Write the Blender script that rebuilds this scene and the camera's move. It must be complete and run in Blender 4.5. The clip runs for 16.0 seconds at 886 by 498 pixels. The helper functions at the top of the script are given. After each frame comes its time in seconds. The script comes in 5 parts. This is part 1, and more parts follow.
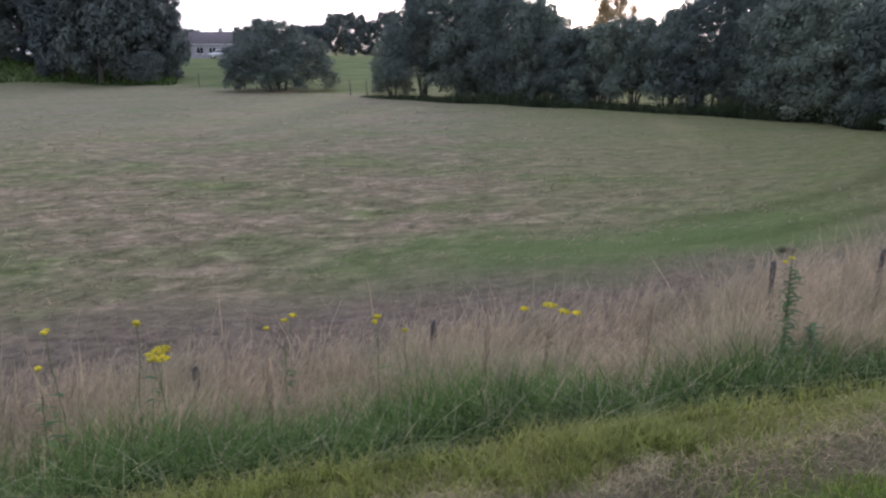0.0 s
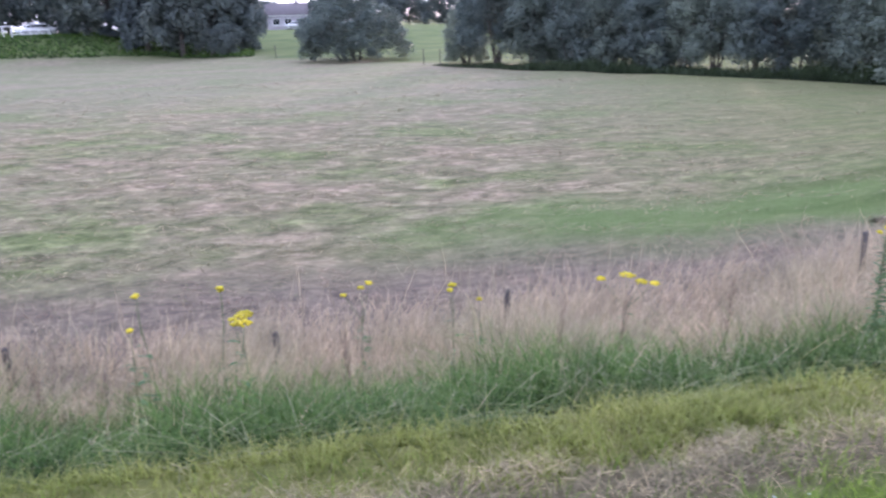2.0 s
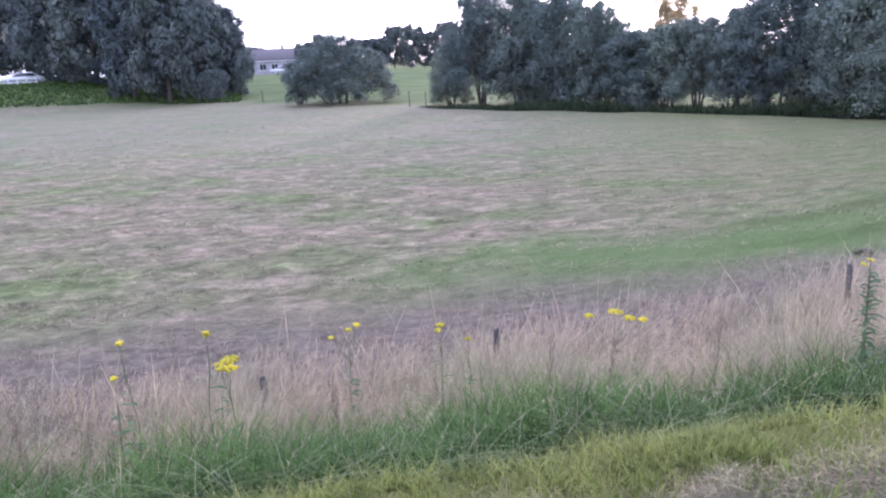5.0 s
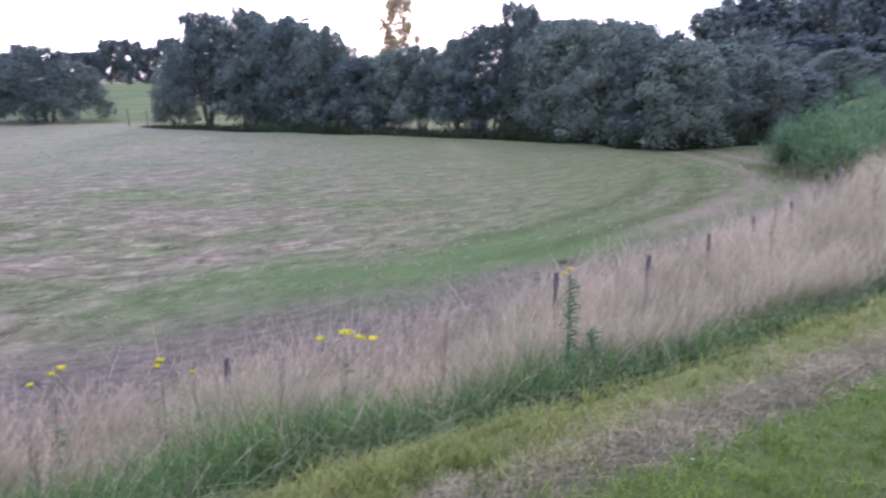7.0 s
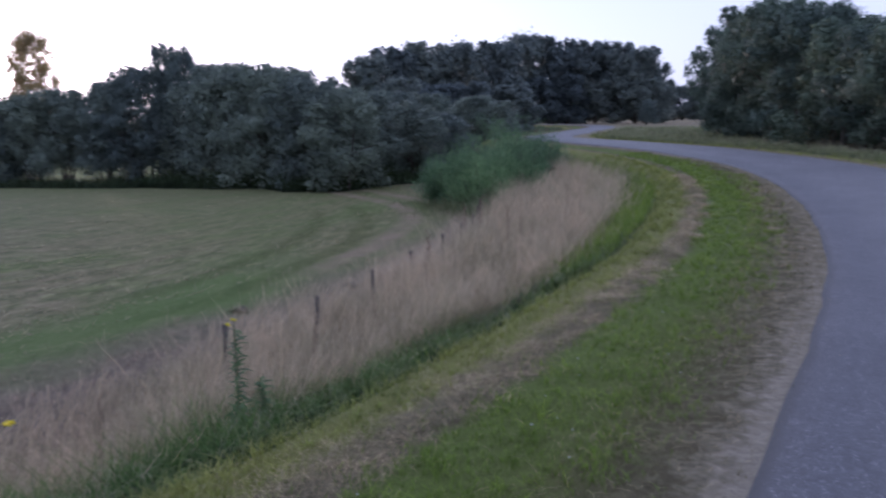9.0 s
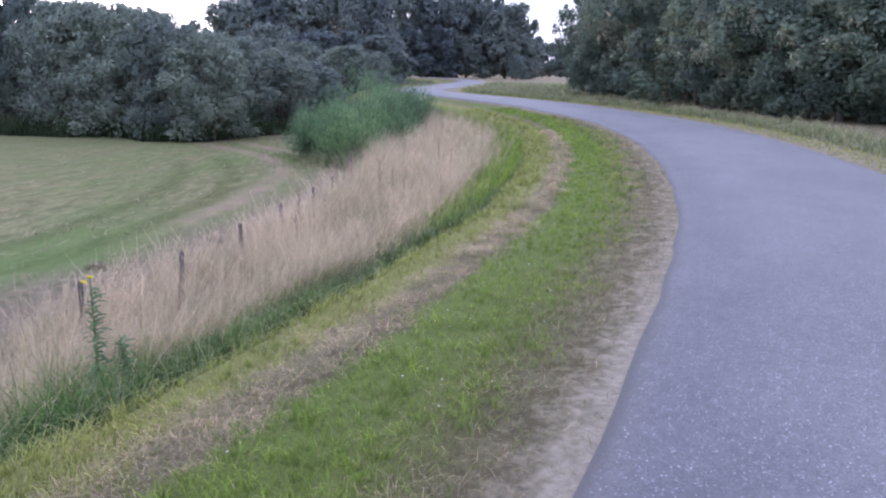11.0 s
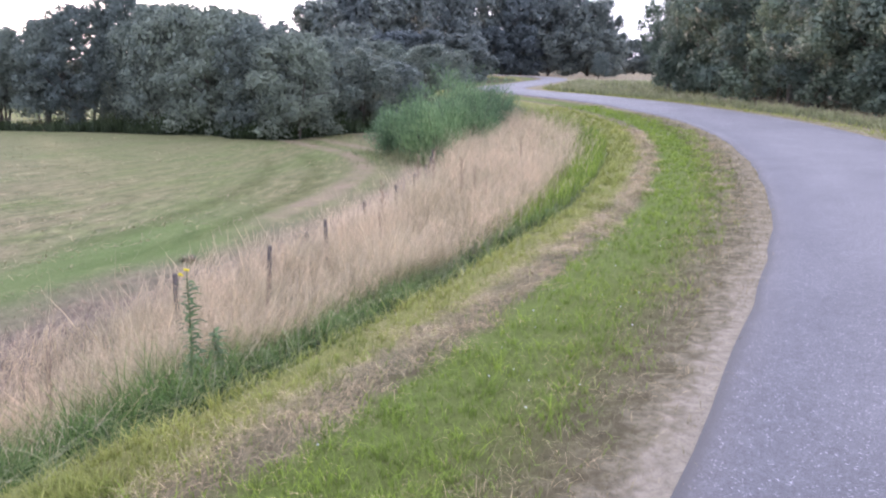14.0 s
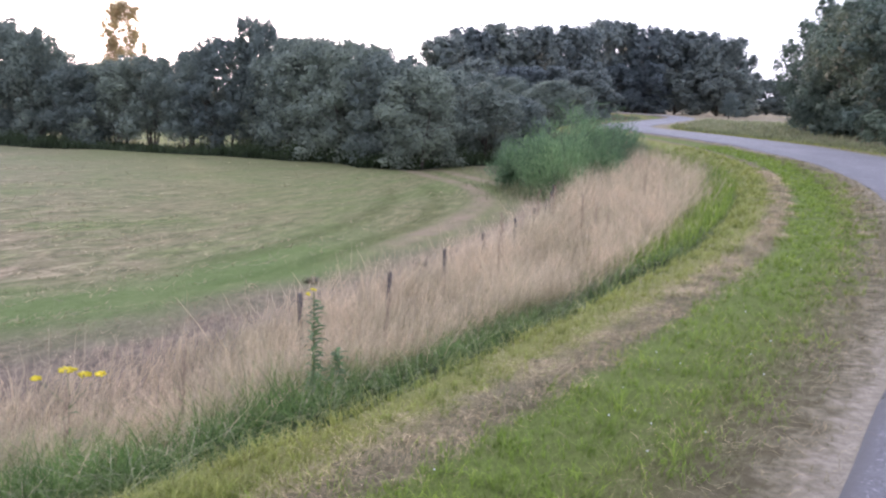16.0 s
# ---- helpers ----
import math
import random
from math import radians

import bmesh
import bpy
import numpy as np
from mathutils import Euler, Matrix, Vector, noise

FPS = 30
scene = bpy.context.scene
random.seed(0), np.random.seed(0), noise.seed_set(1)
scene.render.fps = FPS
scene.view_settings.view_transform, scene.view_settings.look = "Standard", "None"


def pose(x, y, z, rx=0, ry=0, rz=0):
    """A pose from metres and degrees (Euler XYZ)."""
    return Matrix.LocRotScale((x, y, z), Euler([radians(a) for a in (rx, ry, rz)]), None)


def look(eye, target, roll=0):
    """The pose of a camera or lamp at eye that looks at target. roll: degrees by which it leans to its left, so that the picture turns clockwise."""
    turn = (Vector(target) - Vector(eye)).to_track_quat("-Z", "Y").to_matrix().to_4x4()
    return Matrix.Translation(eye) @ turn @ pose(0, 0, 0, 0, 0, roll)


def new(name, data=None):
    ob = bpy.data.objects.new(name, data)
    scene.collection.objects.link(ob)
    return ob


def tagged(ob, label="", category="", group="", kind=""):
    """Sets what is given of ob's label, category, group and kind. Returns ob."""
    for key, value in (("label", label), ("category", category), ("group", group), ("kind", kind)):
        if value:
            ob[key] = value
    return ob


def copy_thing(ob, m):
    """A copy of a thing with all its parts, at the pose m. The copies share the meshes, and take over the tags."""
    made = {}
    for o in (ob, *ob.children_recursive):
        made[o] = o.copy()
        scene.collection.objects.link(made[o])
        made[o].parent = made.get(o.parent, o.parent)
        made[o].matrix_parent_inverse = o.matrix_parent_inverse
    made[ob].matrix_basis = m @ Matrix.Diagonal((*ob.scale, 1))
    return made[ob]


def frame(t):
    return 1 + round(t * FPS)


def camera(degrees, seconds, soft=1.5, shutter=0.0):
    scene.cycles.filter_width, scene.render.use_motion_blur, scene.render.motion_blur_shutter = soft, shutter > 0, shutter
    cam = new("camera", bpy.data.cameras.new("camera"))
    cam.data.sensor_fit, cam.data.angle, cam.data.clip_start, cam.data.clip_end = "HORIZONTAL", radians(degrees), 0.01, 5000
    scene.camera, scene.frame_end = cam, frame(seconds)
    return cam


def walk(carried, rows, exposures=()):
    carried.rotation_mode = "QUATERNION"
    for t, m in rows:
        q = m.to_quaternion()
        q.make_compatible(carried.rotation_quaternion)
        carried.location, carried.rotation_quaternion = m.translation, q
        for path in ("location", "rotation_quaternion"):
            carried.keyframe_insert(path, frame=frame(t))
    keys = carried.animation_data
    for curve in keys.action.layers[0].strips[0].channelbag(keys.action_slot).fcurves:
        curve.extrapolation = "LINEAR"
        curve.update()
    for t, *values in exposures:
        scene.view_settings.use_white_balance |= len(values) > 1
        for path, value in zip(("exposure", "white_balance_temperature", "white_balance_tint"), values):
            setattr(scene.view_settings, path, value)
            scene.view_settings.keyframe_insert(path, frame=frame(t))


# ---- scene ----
# the camera: a phone held by someone standing on the path, turning to the right
cam = camera(59.49, 16.0, soft=2.2, shutter=0.6)
ROWS = [
    (0.0, -0.000, -0.000, 1.650, 75.63, 0.43, -0.11),
    (0.5, -0.006, 0.002, 1.647, 74.76, 1.10, 1.75),
    (1.0, -0.018, -0.005, 1.640, 75.05, 1.60, 4.74),
    (1.5, -0.058, 0.003, 1.638, 73.70, 2.61, 7.42),
    (2.0, -0.019, 0.012, 1.640, 73.47, 1.63, 5.12),
    (2.5, -0.005, 0.021, 1.620, 73.07, 1.26, 2.64),
    (3.0, -0.011, 0.010, 1.642, 74.78, 1.76, 4.34),
    (5.5, 0.002, 0.024, 1.638, 76.56, 2.89, 3.51),
    (6.0, 0.045, 0.060, 1.624, 76.69, 1.64, -2.51),
    (6.5, 0.072, 0.062, 1.618, 76.80, 1.37, -9.91),
    (7.0, 0.078, 0.082, 1.625, 77.47, 0.48, -15.17),
    (7.5, 0.117, 0.030, 1.644, 79.07, 0.51, -19.49),
    (8.0, 0.132, 0.025, 1.644, 81.32, 0.44, -27.56),
    (8.5, 0.162, 0.021, 1.660, 79.98, 0.77, -34.32),
    (9.0, 0.175, 0.011, 1.660, 80.35, 0.76, -39.27),
    (9.5, 0.173, -0.013, 1.656, 78.88, -0.62, -44.32),
    (10.0, 0.172, -0.019, 1.665, 78.72, -1.64, -48.51),
    (12.5, 0.166, 0.042, 1.667, 75.30, 0.13, -47.28),
    (13.0, 0.158, 0.045, 1.673, 75.91, -0.63, -47.01),
    (13.5, 0.144, 0.062, 1.661, 75.44, -0.75, -43.48),
    (14.0, 0.142, 0.054, 1.669, 76.70, -0.63, -42.73),
    (14.5, 0.135, 0.051, 1.665, 77.35, -0.90, -42.25),
    (15.0, 0.133, 0.060, 1.649, 77.27, -2.14, -41.66),
    (15.5, 0.114, 0.065, 1.651, 78.78, -2.31, -36.66),
    (16.0, 0.085, 0.079, 1.652, 78.99, -1.86, -33.87),
]
EXPOSURES = [(0.0, 1.55, 5910, 19), (0.5, 2.15, 5780, 21), (1.0, 2.45, 5680, 23), (1.5, 2.60, 5540, 24), (3.0, 2.60, 5470, 29), (5.5, 2.55, 5320, 30), (7.0, 2.35, 5320, 29), (7.5, 2.25, 5270, 27), (8.0, 1.70, 5350, 26), (8.5, 1.25, 5300, 25),
             (9.0, 1.20, 5250, 25), (9.5, 1.56, 5150, 26), (10.0, 1.91, 5200, 27), (12.5, 2.81, 5950, 26), (15.0, 2.76, 6000, 26), (16.0, 2.51, 6000, 24)]
walk(cam, [(t, pose(x, y, z, rx, ry, rz)) for t, x, y, z, rx, ry, rz in ROWS], EXPOSURES)

# ---- light: evening sky, the sun low behind the hedge ----
SUN_AZ, SUN_EL = 9.5, 1.8
world = bpy.data.worlds.new("evening_sky")
scene.world = world
world.use_nodes = True
wn = world.node_tree
wn.nodes.clear()
sky = wn.nodes.new("ShaderNodeTexSky")
sky.sky_type, sky.sun_disc = "NISHITA", False
sky.sun_elevation, sky.sun_rotation = radians(4.0), radians(SUN_AZ)
sky.air_density, sky.dust_density, sky.ozone_density = 1.0, 2.0, 1.0
veil = wn.nodes.new("ShaderNodeMix")
veil.data_type = "RGBA"
veil.inputs["Factor"].default_value = 0.6
veil.inputs["B"].default_value = (4.6, 4.8, 5.4, 1)   # thin high cloud over the clear sky
back = wn.nodes.new("ShaderNodeBackground")
back.inputs["Strength"].default_value = 0.1
wout = wn.nodes.new("ShaderNodeOutputWorld")
pale = wn.nodes.new("ShaderNodeHueSaturation")   # haze takes most of the colour out of the sky
pale.inputs["Saturation"].default_value = 0.45
wn.links.new(sky.outputs["Color"], pale.inputs["Color"])
wn.links.new(pale.outputs["Color"], veil.inputs["A"])
wn.links.new(veil.outputs["Result"], back.inputs["Color"])
wn.links.new(back.outputs["Background"], wout.inputs["Surface"])
sun = new("sun", bpy.data.lights.new("sun", "SUN"))
sun.data.energy, sun.data.angle, sun.data.color = 1.0, radians(3.0), (1.0, 0.74, 0.5)
sun_way = Vector((math.sin(radians(SUN_AZ)) * math.cos(radians(SUN_EL)), math.cos(radians(SUN_AZ)) * math.cos(radians(SUN_EL)), math.sin(radians(SUN_EL))))
sun.matrix_world = look(sun_way * 300, (0, 0, 0))

rng = np.random.default_rng(7)


# ---- materials ----
class Mat:
    """A node material; add() makes a node, link() joins two sockets."""

    def __init__(self, name, rough=0.8, spec=0.3):
        self.m = bpy.data.materials.new(name)
        self.m.use_nodes = True
        self.nt = self.m.node_tree
        self.bsdf = self.nt.nodes["Principled BSDF"]
        self.out = self.nt.nodes["Material Output"]
        self.bsdf.inputs["Roughness"].default_value = rough
        self.bsdf.inputs["Specular IOR Level"].default_value = spec

    def add(self, kind, **values):
        n = self.nt.nodes.new("ShaderNode" + kind)
        for k, v in values.items():
            n.inputs[k.replace("_", " ")].default_value = v
        return n

    def link(self, a, b):
        self.nt.links.new(a, b)

    def ramp(self, fac, stops):
        n = self.add("ValToRGB")
        e = n.color_ramp.elements
        while len(e) < len(stops):
            e.new(0.5)
        for el, (p, c) in zip(e, stops):
            el.position, el.color = p, (*c, 1)
        self.link(fac, n.inputs["Fac"])
        return n.outputs["Color"]

    def noise(self, scale, detail=4, rough=0.6, vector=None, dist=0.0):
        n = self.add("TexNoise", Scale=scale, Detail=detail, Roughness=rough, Distortion=dist)
        if vector is None:
            vector = self.add("TexCoord").outputs["Object"]
        self.link(vector, n.inputs["Vector"])
        return n.outputs["Fac"]

    def mix(self, fac, a, b, mode="MIX"):
        n = self.add("Mix")
        n.data_type, n.blend_type = "RGBA", mode
        for s, v in (("Factor", fac), ("A", a), ("B", b)):
            if isinstance(v, bpy.types.NodeSocket):
                self.link(v, n.inputs[s])
            elif s == "Factor":
                n.inputs[s].default_value = v
            else:
                n.inputs[s].default_value = (*v, 1)
        return n.outputs["Result"]

    def math(self, op, a, b=0.0, clamp=False):
        n = self.add("Math")
        n.operation, n.use_clamp = op, clamp
        for i, v in enumerate((a, b)):
            if isinstance(v, bpy.types.NodeSocket):
                self.link(v, n.inputs[i])
            else:
                n.inputs[i].default_value = v
        return n.outputs[0]

    def attr(self, name):
        n = self.add("Attribute")
        n.attribute_name = name
        return n.outputs["Fac"]

    def island(self):
        return self.add("NewGeometry").outputs["Random Per Island"]

    def color(self, c):
        self.link(c, self.bsdf.inputs["Base Color"])

    def bump(self, h, strength=0.4, distance=0.02):
        b = self.add("Bump", Strength=strength, Distance=distance)
        self.link(h, b.inputs["Height"])
        self.link(b.outputs["Normal"], self.bsdf.inputs["Normal"])

    def translucent(self, c, amount):
        t = self.add("BsdfTranslucent")
        self.link(c, t.inputs["Color"])
        mx = self.add("MixShader", Fac=amount)
        self.link(self.bsdf.outputs["BSDF"], mx.inputs[1])
        self.link(t.outputs["BSDF"], mx.inputs[2])
        self.link(mx.outputs["Shader"], self.out.inputs["Surface"])


def leafy(name, dark, mid, light, amount=0.3, rough=0.6):
    """Leaves: each leaf its own shade, each plant its own tint."""
    k = Mat(name, rough, 0.3)
    c = k.ramp(k.island(), [(0.0, dark), (0.55, mid), (1.0, light)])
    shade = k.ramp(k.add("ObjectInfo").outputs["Random"], [(0.0, (0.74, 0.78, 0.84)), (1.0, (1.3, 1.28, 1.16))])
    c = k.mix(1.0, c, shade, "MULTIPLY")
    clump = k.ramp(k.noise(0.75, 3), [(0.35, (0.84, 0.86, 0.88)), (0.65, (1.16, 1.14, 1.08))])
    c = k.mix(1.0, c, clump, "MULTIPLY")
    k.color(c)
    k.translucent(c, amount)
    return k.m


def bladed(name, stops, vary=0.35, amount=0.25):
    """Grass: colour from the foot (0) to the tip (1) of a blade, each blade its own shade."""
    k = Mat(name, 0.6, 0.25)
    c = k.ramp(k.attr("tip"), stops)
    shade = k.ramp(k.island(), [(0.0, (1 - vary,) * 3), (0.6, (1.0, 1.0, 1.0)), (1.0, (1 + vary, 1 + vary * 0.9, 1 + vary * 0.6))])
    patch = k.ramp(k.noise(0.9, 3), [(0.3, (0.6, 0.64, 0.6)), (0.7, (0.86, 0.81, 0.79))])
    c = k.mix(1.0, k.mix(1.0, c, shade, "MULTIPLY"), patch, "MULTIPLY")
    tuft = k.ramp(k.noise(3.6, 4, 0.6), [(0.34, (0.78, 0.8, 0.78)), (0.5, (1, 1, 1)), (0.66, (1.2, 1.17, 1.14))])
    c = k.mix(1.0, c, tuft, "MULTIPLY")
    k.color(c)
    k.translucent(c, amount)
    return k.m


def plain(name, a, b, scale, rough=0.8, spec=0.3, bump=0.3, metal=0.0):
    k = Mat(name, rough, spec)
    n = k.noise(scale, 5)
    k.color(k.ramp(n, [(0.3, a), (0.7, b)]))
    k.bsdf.inputs["Metallic"].default_value = metal
    if bump:
        k.bump(n, bump, 0.01)
    return k.m


M_WILLOW = leafy("willow_leaves", (0.12, 0.152, 0.138), (0.168, 0.206, 0.184), (0.222, 0.262, 0.228), 0.45, 0.55)
M_DARKLEAF = leafy("dark_leaves", (0.09, 0.112, 0.116), (0.138, 0.167, 0.168), (0.2, 0.232, 0.222), 0.45, 0.55)
M_OAK = leafy("broad_leaves", (0.07, 0.1, 0.08), (0.11, 0.152, 0.122), (0.155, 0.203, 0.157), 0.45, 0.55)
# gold of the low sun through the leaves is mixed into their colour
M_GOLD = leafy("sunlit_birch_leaves", (0.26, 0.205, 0.125), (0.35, 0.28, 0.175), (0.46, 0.37, 0.23), 0.6)
M_BROOM = leafy("feathery_twigs", (0.1, 0.17, 0.09), (0.17, 0.27, 0.14), (0.26, 0.37, 0.2), 0.55)
M_BARK = plain("bark", (0.05, 0.045, 0.04), (0.13, 0.115, 0.1), 9, 0.9, 0.2, 0.6)
M_POST = plain("weathered_post_wood", (0.045, 0.04, 0.038), (0.14, 0.125, 0.115), 25, 0.9, 0.2, 0.6)
M_DRY = bladed("bleached_tall_grass", [(0.0, (0.13, 0.16, 0.07)), (0.35, (0.38, 0.34, 0.2)), (0.7, (0.66, 0.555, 0.39)), (1.0, (0.82, 0.68, 0.5))])
M_PLUME = bladed("seed_spikelets", [(0.0, (0.67, 0.545, 0.4)), (1.0, (0.88, 0.735, 0.57))], 0.25, 0.35)
M_WORN = bladed("trodden_wiry_grass", [(0.0, (0.12, 0.11, 0.055)), (0.5, (0.25, 0.23, 0.125)), (1.0, (0.46, 0.41, 0.28))], 0.45)
# near-black lower stops: the deep shadow at the bank's foot, put into the blade colour
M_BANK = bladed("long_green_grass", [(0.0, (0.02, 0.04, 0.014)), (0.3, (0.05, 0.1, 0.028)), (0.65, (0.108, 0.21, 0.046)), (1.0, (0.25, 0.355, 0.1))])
M_LAWN = bladed("mown_green_grass", [(0.0, (0.15, 0.21, 0.04)), (0.6, (0.26, 0.4, 0.06)), (1.0, (0.38, 0.5, 0.11))])
M_LIME = bladed("yellowish_mown_grass", [(0.0, (0.2, 0.23, 0.06)), (0.6, (0.36, 0.42, 0.11)), (1.0, (0.58, 0.55, 0.24))])
M_HAY = bladed("cut_hay", [(0.0, (0.38, 0.32, 0.215)), (1.0, (0.58, 0.5, 0.35))], 0.5, 0.1)
M_STRAW = bladed("cut_verge_straw", [(0.0, (0.42, 0.345, 0.22)), (1.0, (0.72, 0.6, 0.41))], 0.6, 0.1)
M_NETTLE = bladed("nettles", [(0.0, (0.025, 0.04, 0.022)), (1.0, (0.08, 0.12, 0.06))], 0.4)
M_LITTER = bladed("dead_litter", [(0.0, (0.3, 0.23, 0.18)), (1.0, (0.62, 0.48, 0.38))], 0.4, 0.2)
M_FALLEN = bladed("flopped_blades", [(0.0, (0.12, 0.17, 0.06)), (0.5, (0.26, 0.3, 0.15)), (1.0, (0.5, 0.46, 0.32))])
M_ROUGH = bladed("rough_grass", [(0.0, (0.15, 0.19, 0.09)), (0.6, (0.28, 0.32, 0.17)), (1.0, (0.5, 0.49, 0.34))])
M_REGROW = bladed("field_regrowth", [(0.0, (0.18, 0.22, 0.1)), (0.6, (0.26, 0.31, 0.14)), (1.0, (0.36, 0.39, 0.21))], 0.25, 0.5)
M_STUBBLE = bladed("field_stubble", [(0.0, (0.25, 0.24, 0.15)), (0.6, (0.36, 0.335, 0.225)), (1.0, (0.48, 0.435, 0.32))], 0.25, 0.5)


def ground_material():
    k = Mat("soil_and_turf", 0.95, 0.15)
    off, arc = k.attr("off"), k.attr("arc")
    wob = k.math("MULTIPLY_ADD", k.noise(3.0, 6, 0.75), 0.6)
    wob.node.inputs[2].default_value = -0.3
    o = k.math("ADD", off, wob)
    # turf of the verge, from the path's edge to the bank
    m = k.add("MapRange", From_Min=-6.0, From_Max=10.0)
    k.link(o, m.inputs["Value"])
    p = lambda v: (v + 6.0) / 16.0
    # from 2.7 the soil is dark, with shade under the bank's grass included
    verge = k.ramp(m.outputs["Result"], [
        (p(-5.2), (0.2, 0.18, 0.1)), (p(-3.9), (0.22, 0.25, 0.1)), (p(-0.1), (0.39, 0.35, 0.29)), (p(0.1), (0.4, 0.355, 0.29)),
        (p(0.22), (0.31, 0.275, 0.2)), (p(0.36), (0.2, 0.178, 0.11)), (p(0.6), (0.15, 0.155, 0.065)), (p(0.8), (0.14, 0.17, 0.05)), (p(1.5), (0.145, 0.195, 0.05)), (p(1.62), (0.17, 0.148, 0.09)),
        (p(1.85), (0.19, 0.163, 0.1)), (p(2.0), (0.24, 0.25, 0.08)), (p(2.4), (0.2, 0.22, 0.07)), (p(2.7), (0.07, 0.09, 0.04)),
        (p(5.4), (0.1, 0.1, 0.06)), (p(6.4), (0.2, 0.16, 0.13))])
    further = k.add("MapRange", From_Min=4.0, From_Max=9.5)
    k.link(arc, further.inputs["Value"])
    strip = k.add("MapRange", From_Min=0.75, From_Max=0.45)
    k.link(o, strip.inputs["Value"])
    dry = k.ramp(k.noise(5, 7, 0.8), [(0.36, (0.13, 0.11, 0.065)), (0.48, (0.25, 0.212, 0.14)), (0.62, (0.43, 0.38, 0.29))])
    verge = k.mix(k.math("MULTIPLY", k.math("MULTIPLY", further.outputs["Result"], strip.outputs["Result"]), 0.85), verge, dry)
    grit = k.ramp(k.noise(17, 8, 0.85), [(0.3, (0.55, 0.54, 0.52)), (0.5, (1, 1, 1)), (0.72, (1.3, 1.27, 1.24))])
    thin = k.ramp(k.noise(6, 8, 0.85), [(0.44, (0, 0, 0)), (0.56, (1, 1, 1))])
    near = k.add("MapRange", From_Min=0.48, From_Max=0.1)
    k.link(k.math("ABSOLUTE", k.math("SUBTRACT", off, 0.38)), near.inputs["Value"])
    worn = k.math("MULTIPLY", k.math("MULTIPLY", near.outputs["Result"], 0.85), thin.node.outputs["Color"])
    verge = k.mix(worn, verge, (0.115, 0.1, 0.06))
    verge = k.mix(1.0, verge, grit, "MULTIPLY")
    crumb = k.ramp(k.noise(48, 6, 0.8), [(0.34, (0.62, 0.6, 0.58)), (0.48, (1, 1, 1)), (0.66, (1.22, 1.2, 1.18))])
    verge = k.mix(1.0, verge, crumb, "MULTIPLY")
    # the mown field: pale streaks of hay along the mower's lines, green patches between
    line = k.add("CombineXYZ")
    k.link(k.math("MULTIPLY", arc, 0.72), line.inputs["X"])
    k.link(k.attr("row"), line.inputs["Y"])
    streak = k.noise(1.9, 8, 0.72, line.outputs["Vector"], 0.5)
    pale = k.ramp(streak, [(0.34, (0.145, 0.135, 0.085)), (0.46, (0.235, 0.216, 0.145)), (0.55, (0.315, 0.274, 0.2)), (0.66, (0.47, 0.4, 0.305))])
    patch = k.ramp(k.noise(0.3, 5, 0.65, line.outputs["Vector"]), [(0.4, (1.08, 0.98, 0.96)), (0.5, (0.95, 0.97, 0.85)), (0.62, (0.62, 0.88, 0.45))])
    field = k.mix(0.8, pale, patch, "MULTIPLY")
    clods = k.ramp(k.noise(3.2, 4, 0.65, line.outputs["Vector"], 0.3), [(0.3, (0.5, 0.47, 0.46)), (0.4, (1, 1, 1))])
    field = k.mix(0.8, field, clods, "MULTIPLY")
    fine = k.ramp(k.noise(5, 6, 0.75), [(0.3, (0.72, 0.72, 0.7)), (0.7, (1.22, 1.22, 1.18))])
    field = k.mix(1.0, field, fine, "MULTIPLY")
    dash = k.noise(3.4, 6, 0.75, line.outputs["Vector"], 0.3)
    field = k.mix(1.0, field, k.ramp(dash, [(0.36, (0.84, 0.84, 0.82)), (0.5, (1, 1, 1)), (0.64, (1.17, 1.14, 1.13))]), "MULTIPLY")
    short = k.add("CombineXYZ")
    k.link(k.math("MULTIPLY", arc, 1.0), short.inputs["X"])
    k.link(k.attr("row"), short.inputs["Y"])
    field = k.mix(1.0, field, k.ramp(k.noise(2.0, 7, 0.8, short.outputs["Vector"], 0.8), [(0.36, (0.66, 0.65, 0.63)), (0.46, (1, 1, 1)), (0.64, (1.16, 1.14, 1.1))]), "MULTIPLY")
    # smoother and paler towards the far end
    end = k.add("MapRange", From_Min=19.0, From_Max=36.0)
    k.link(k.attr("row"), end.inputs["Value"])
    field = k.mix(k.math("MULTIPLY", end.outputs["Result"], 0.55), field, k.ramp(k.noise(0.22, 4, 0.6, line.outputs["Vector"]), [(0.38, (0.33, 0.3, 0.22)), (0.62, (0.28, 0.295, 0.18))]))
    # greener growth towards the path's bend
    far_side = k.add("MapRange", From_Min=0.0, From_Max=9.0)
    k.link(arc, far_side.inputs["Value"])
    field = k.mix(k.math("MULTIPLY", far_side.outputs["Result"], 0.5), field, (0.205, 0.215, 0.12))
    field = k.mix(k.math("MULTIPLY", far_side.outputs["Result"], 0.75), field, k.mix(1.0, field, (0.8, 0.88, 0.64), "MULTIPLY"))
    # bare earth along the fence
    earth = k.ramp(k.noise(3, 6), [(0.3, (0.095, 0.073, 0.064)), (0.7, (0.21, 0.163, 0.14))])
    earth = k.mix(k.ramp(k.noise(6, 7, 0.8, line.outputs["Vector"], 0.4), [(0.46, (0, 0, 0)), (0.6, (0.75, 0.75, 0.75))]), earth, (0.38, 0.3, 0.23))
    trodden = k.ramp(k.noise(2, 5), [(0.3, (0.19, 0.145, 0.11)), (0.7, (0.31, 0.245, 0.19))])
    east = k.add("MapRange", From_Min=5.0, From_Max=10.0)
    k.link(arc, east.inputs["Value"])
    earth = k.mix(east.outputs["Result"], earth, trodden)
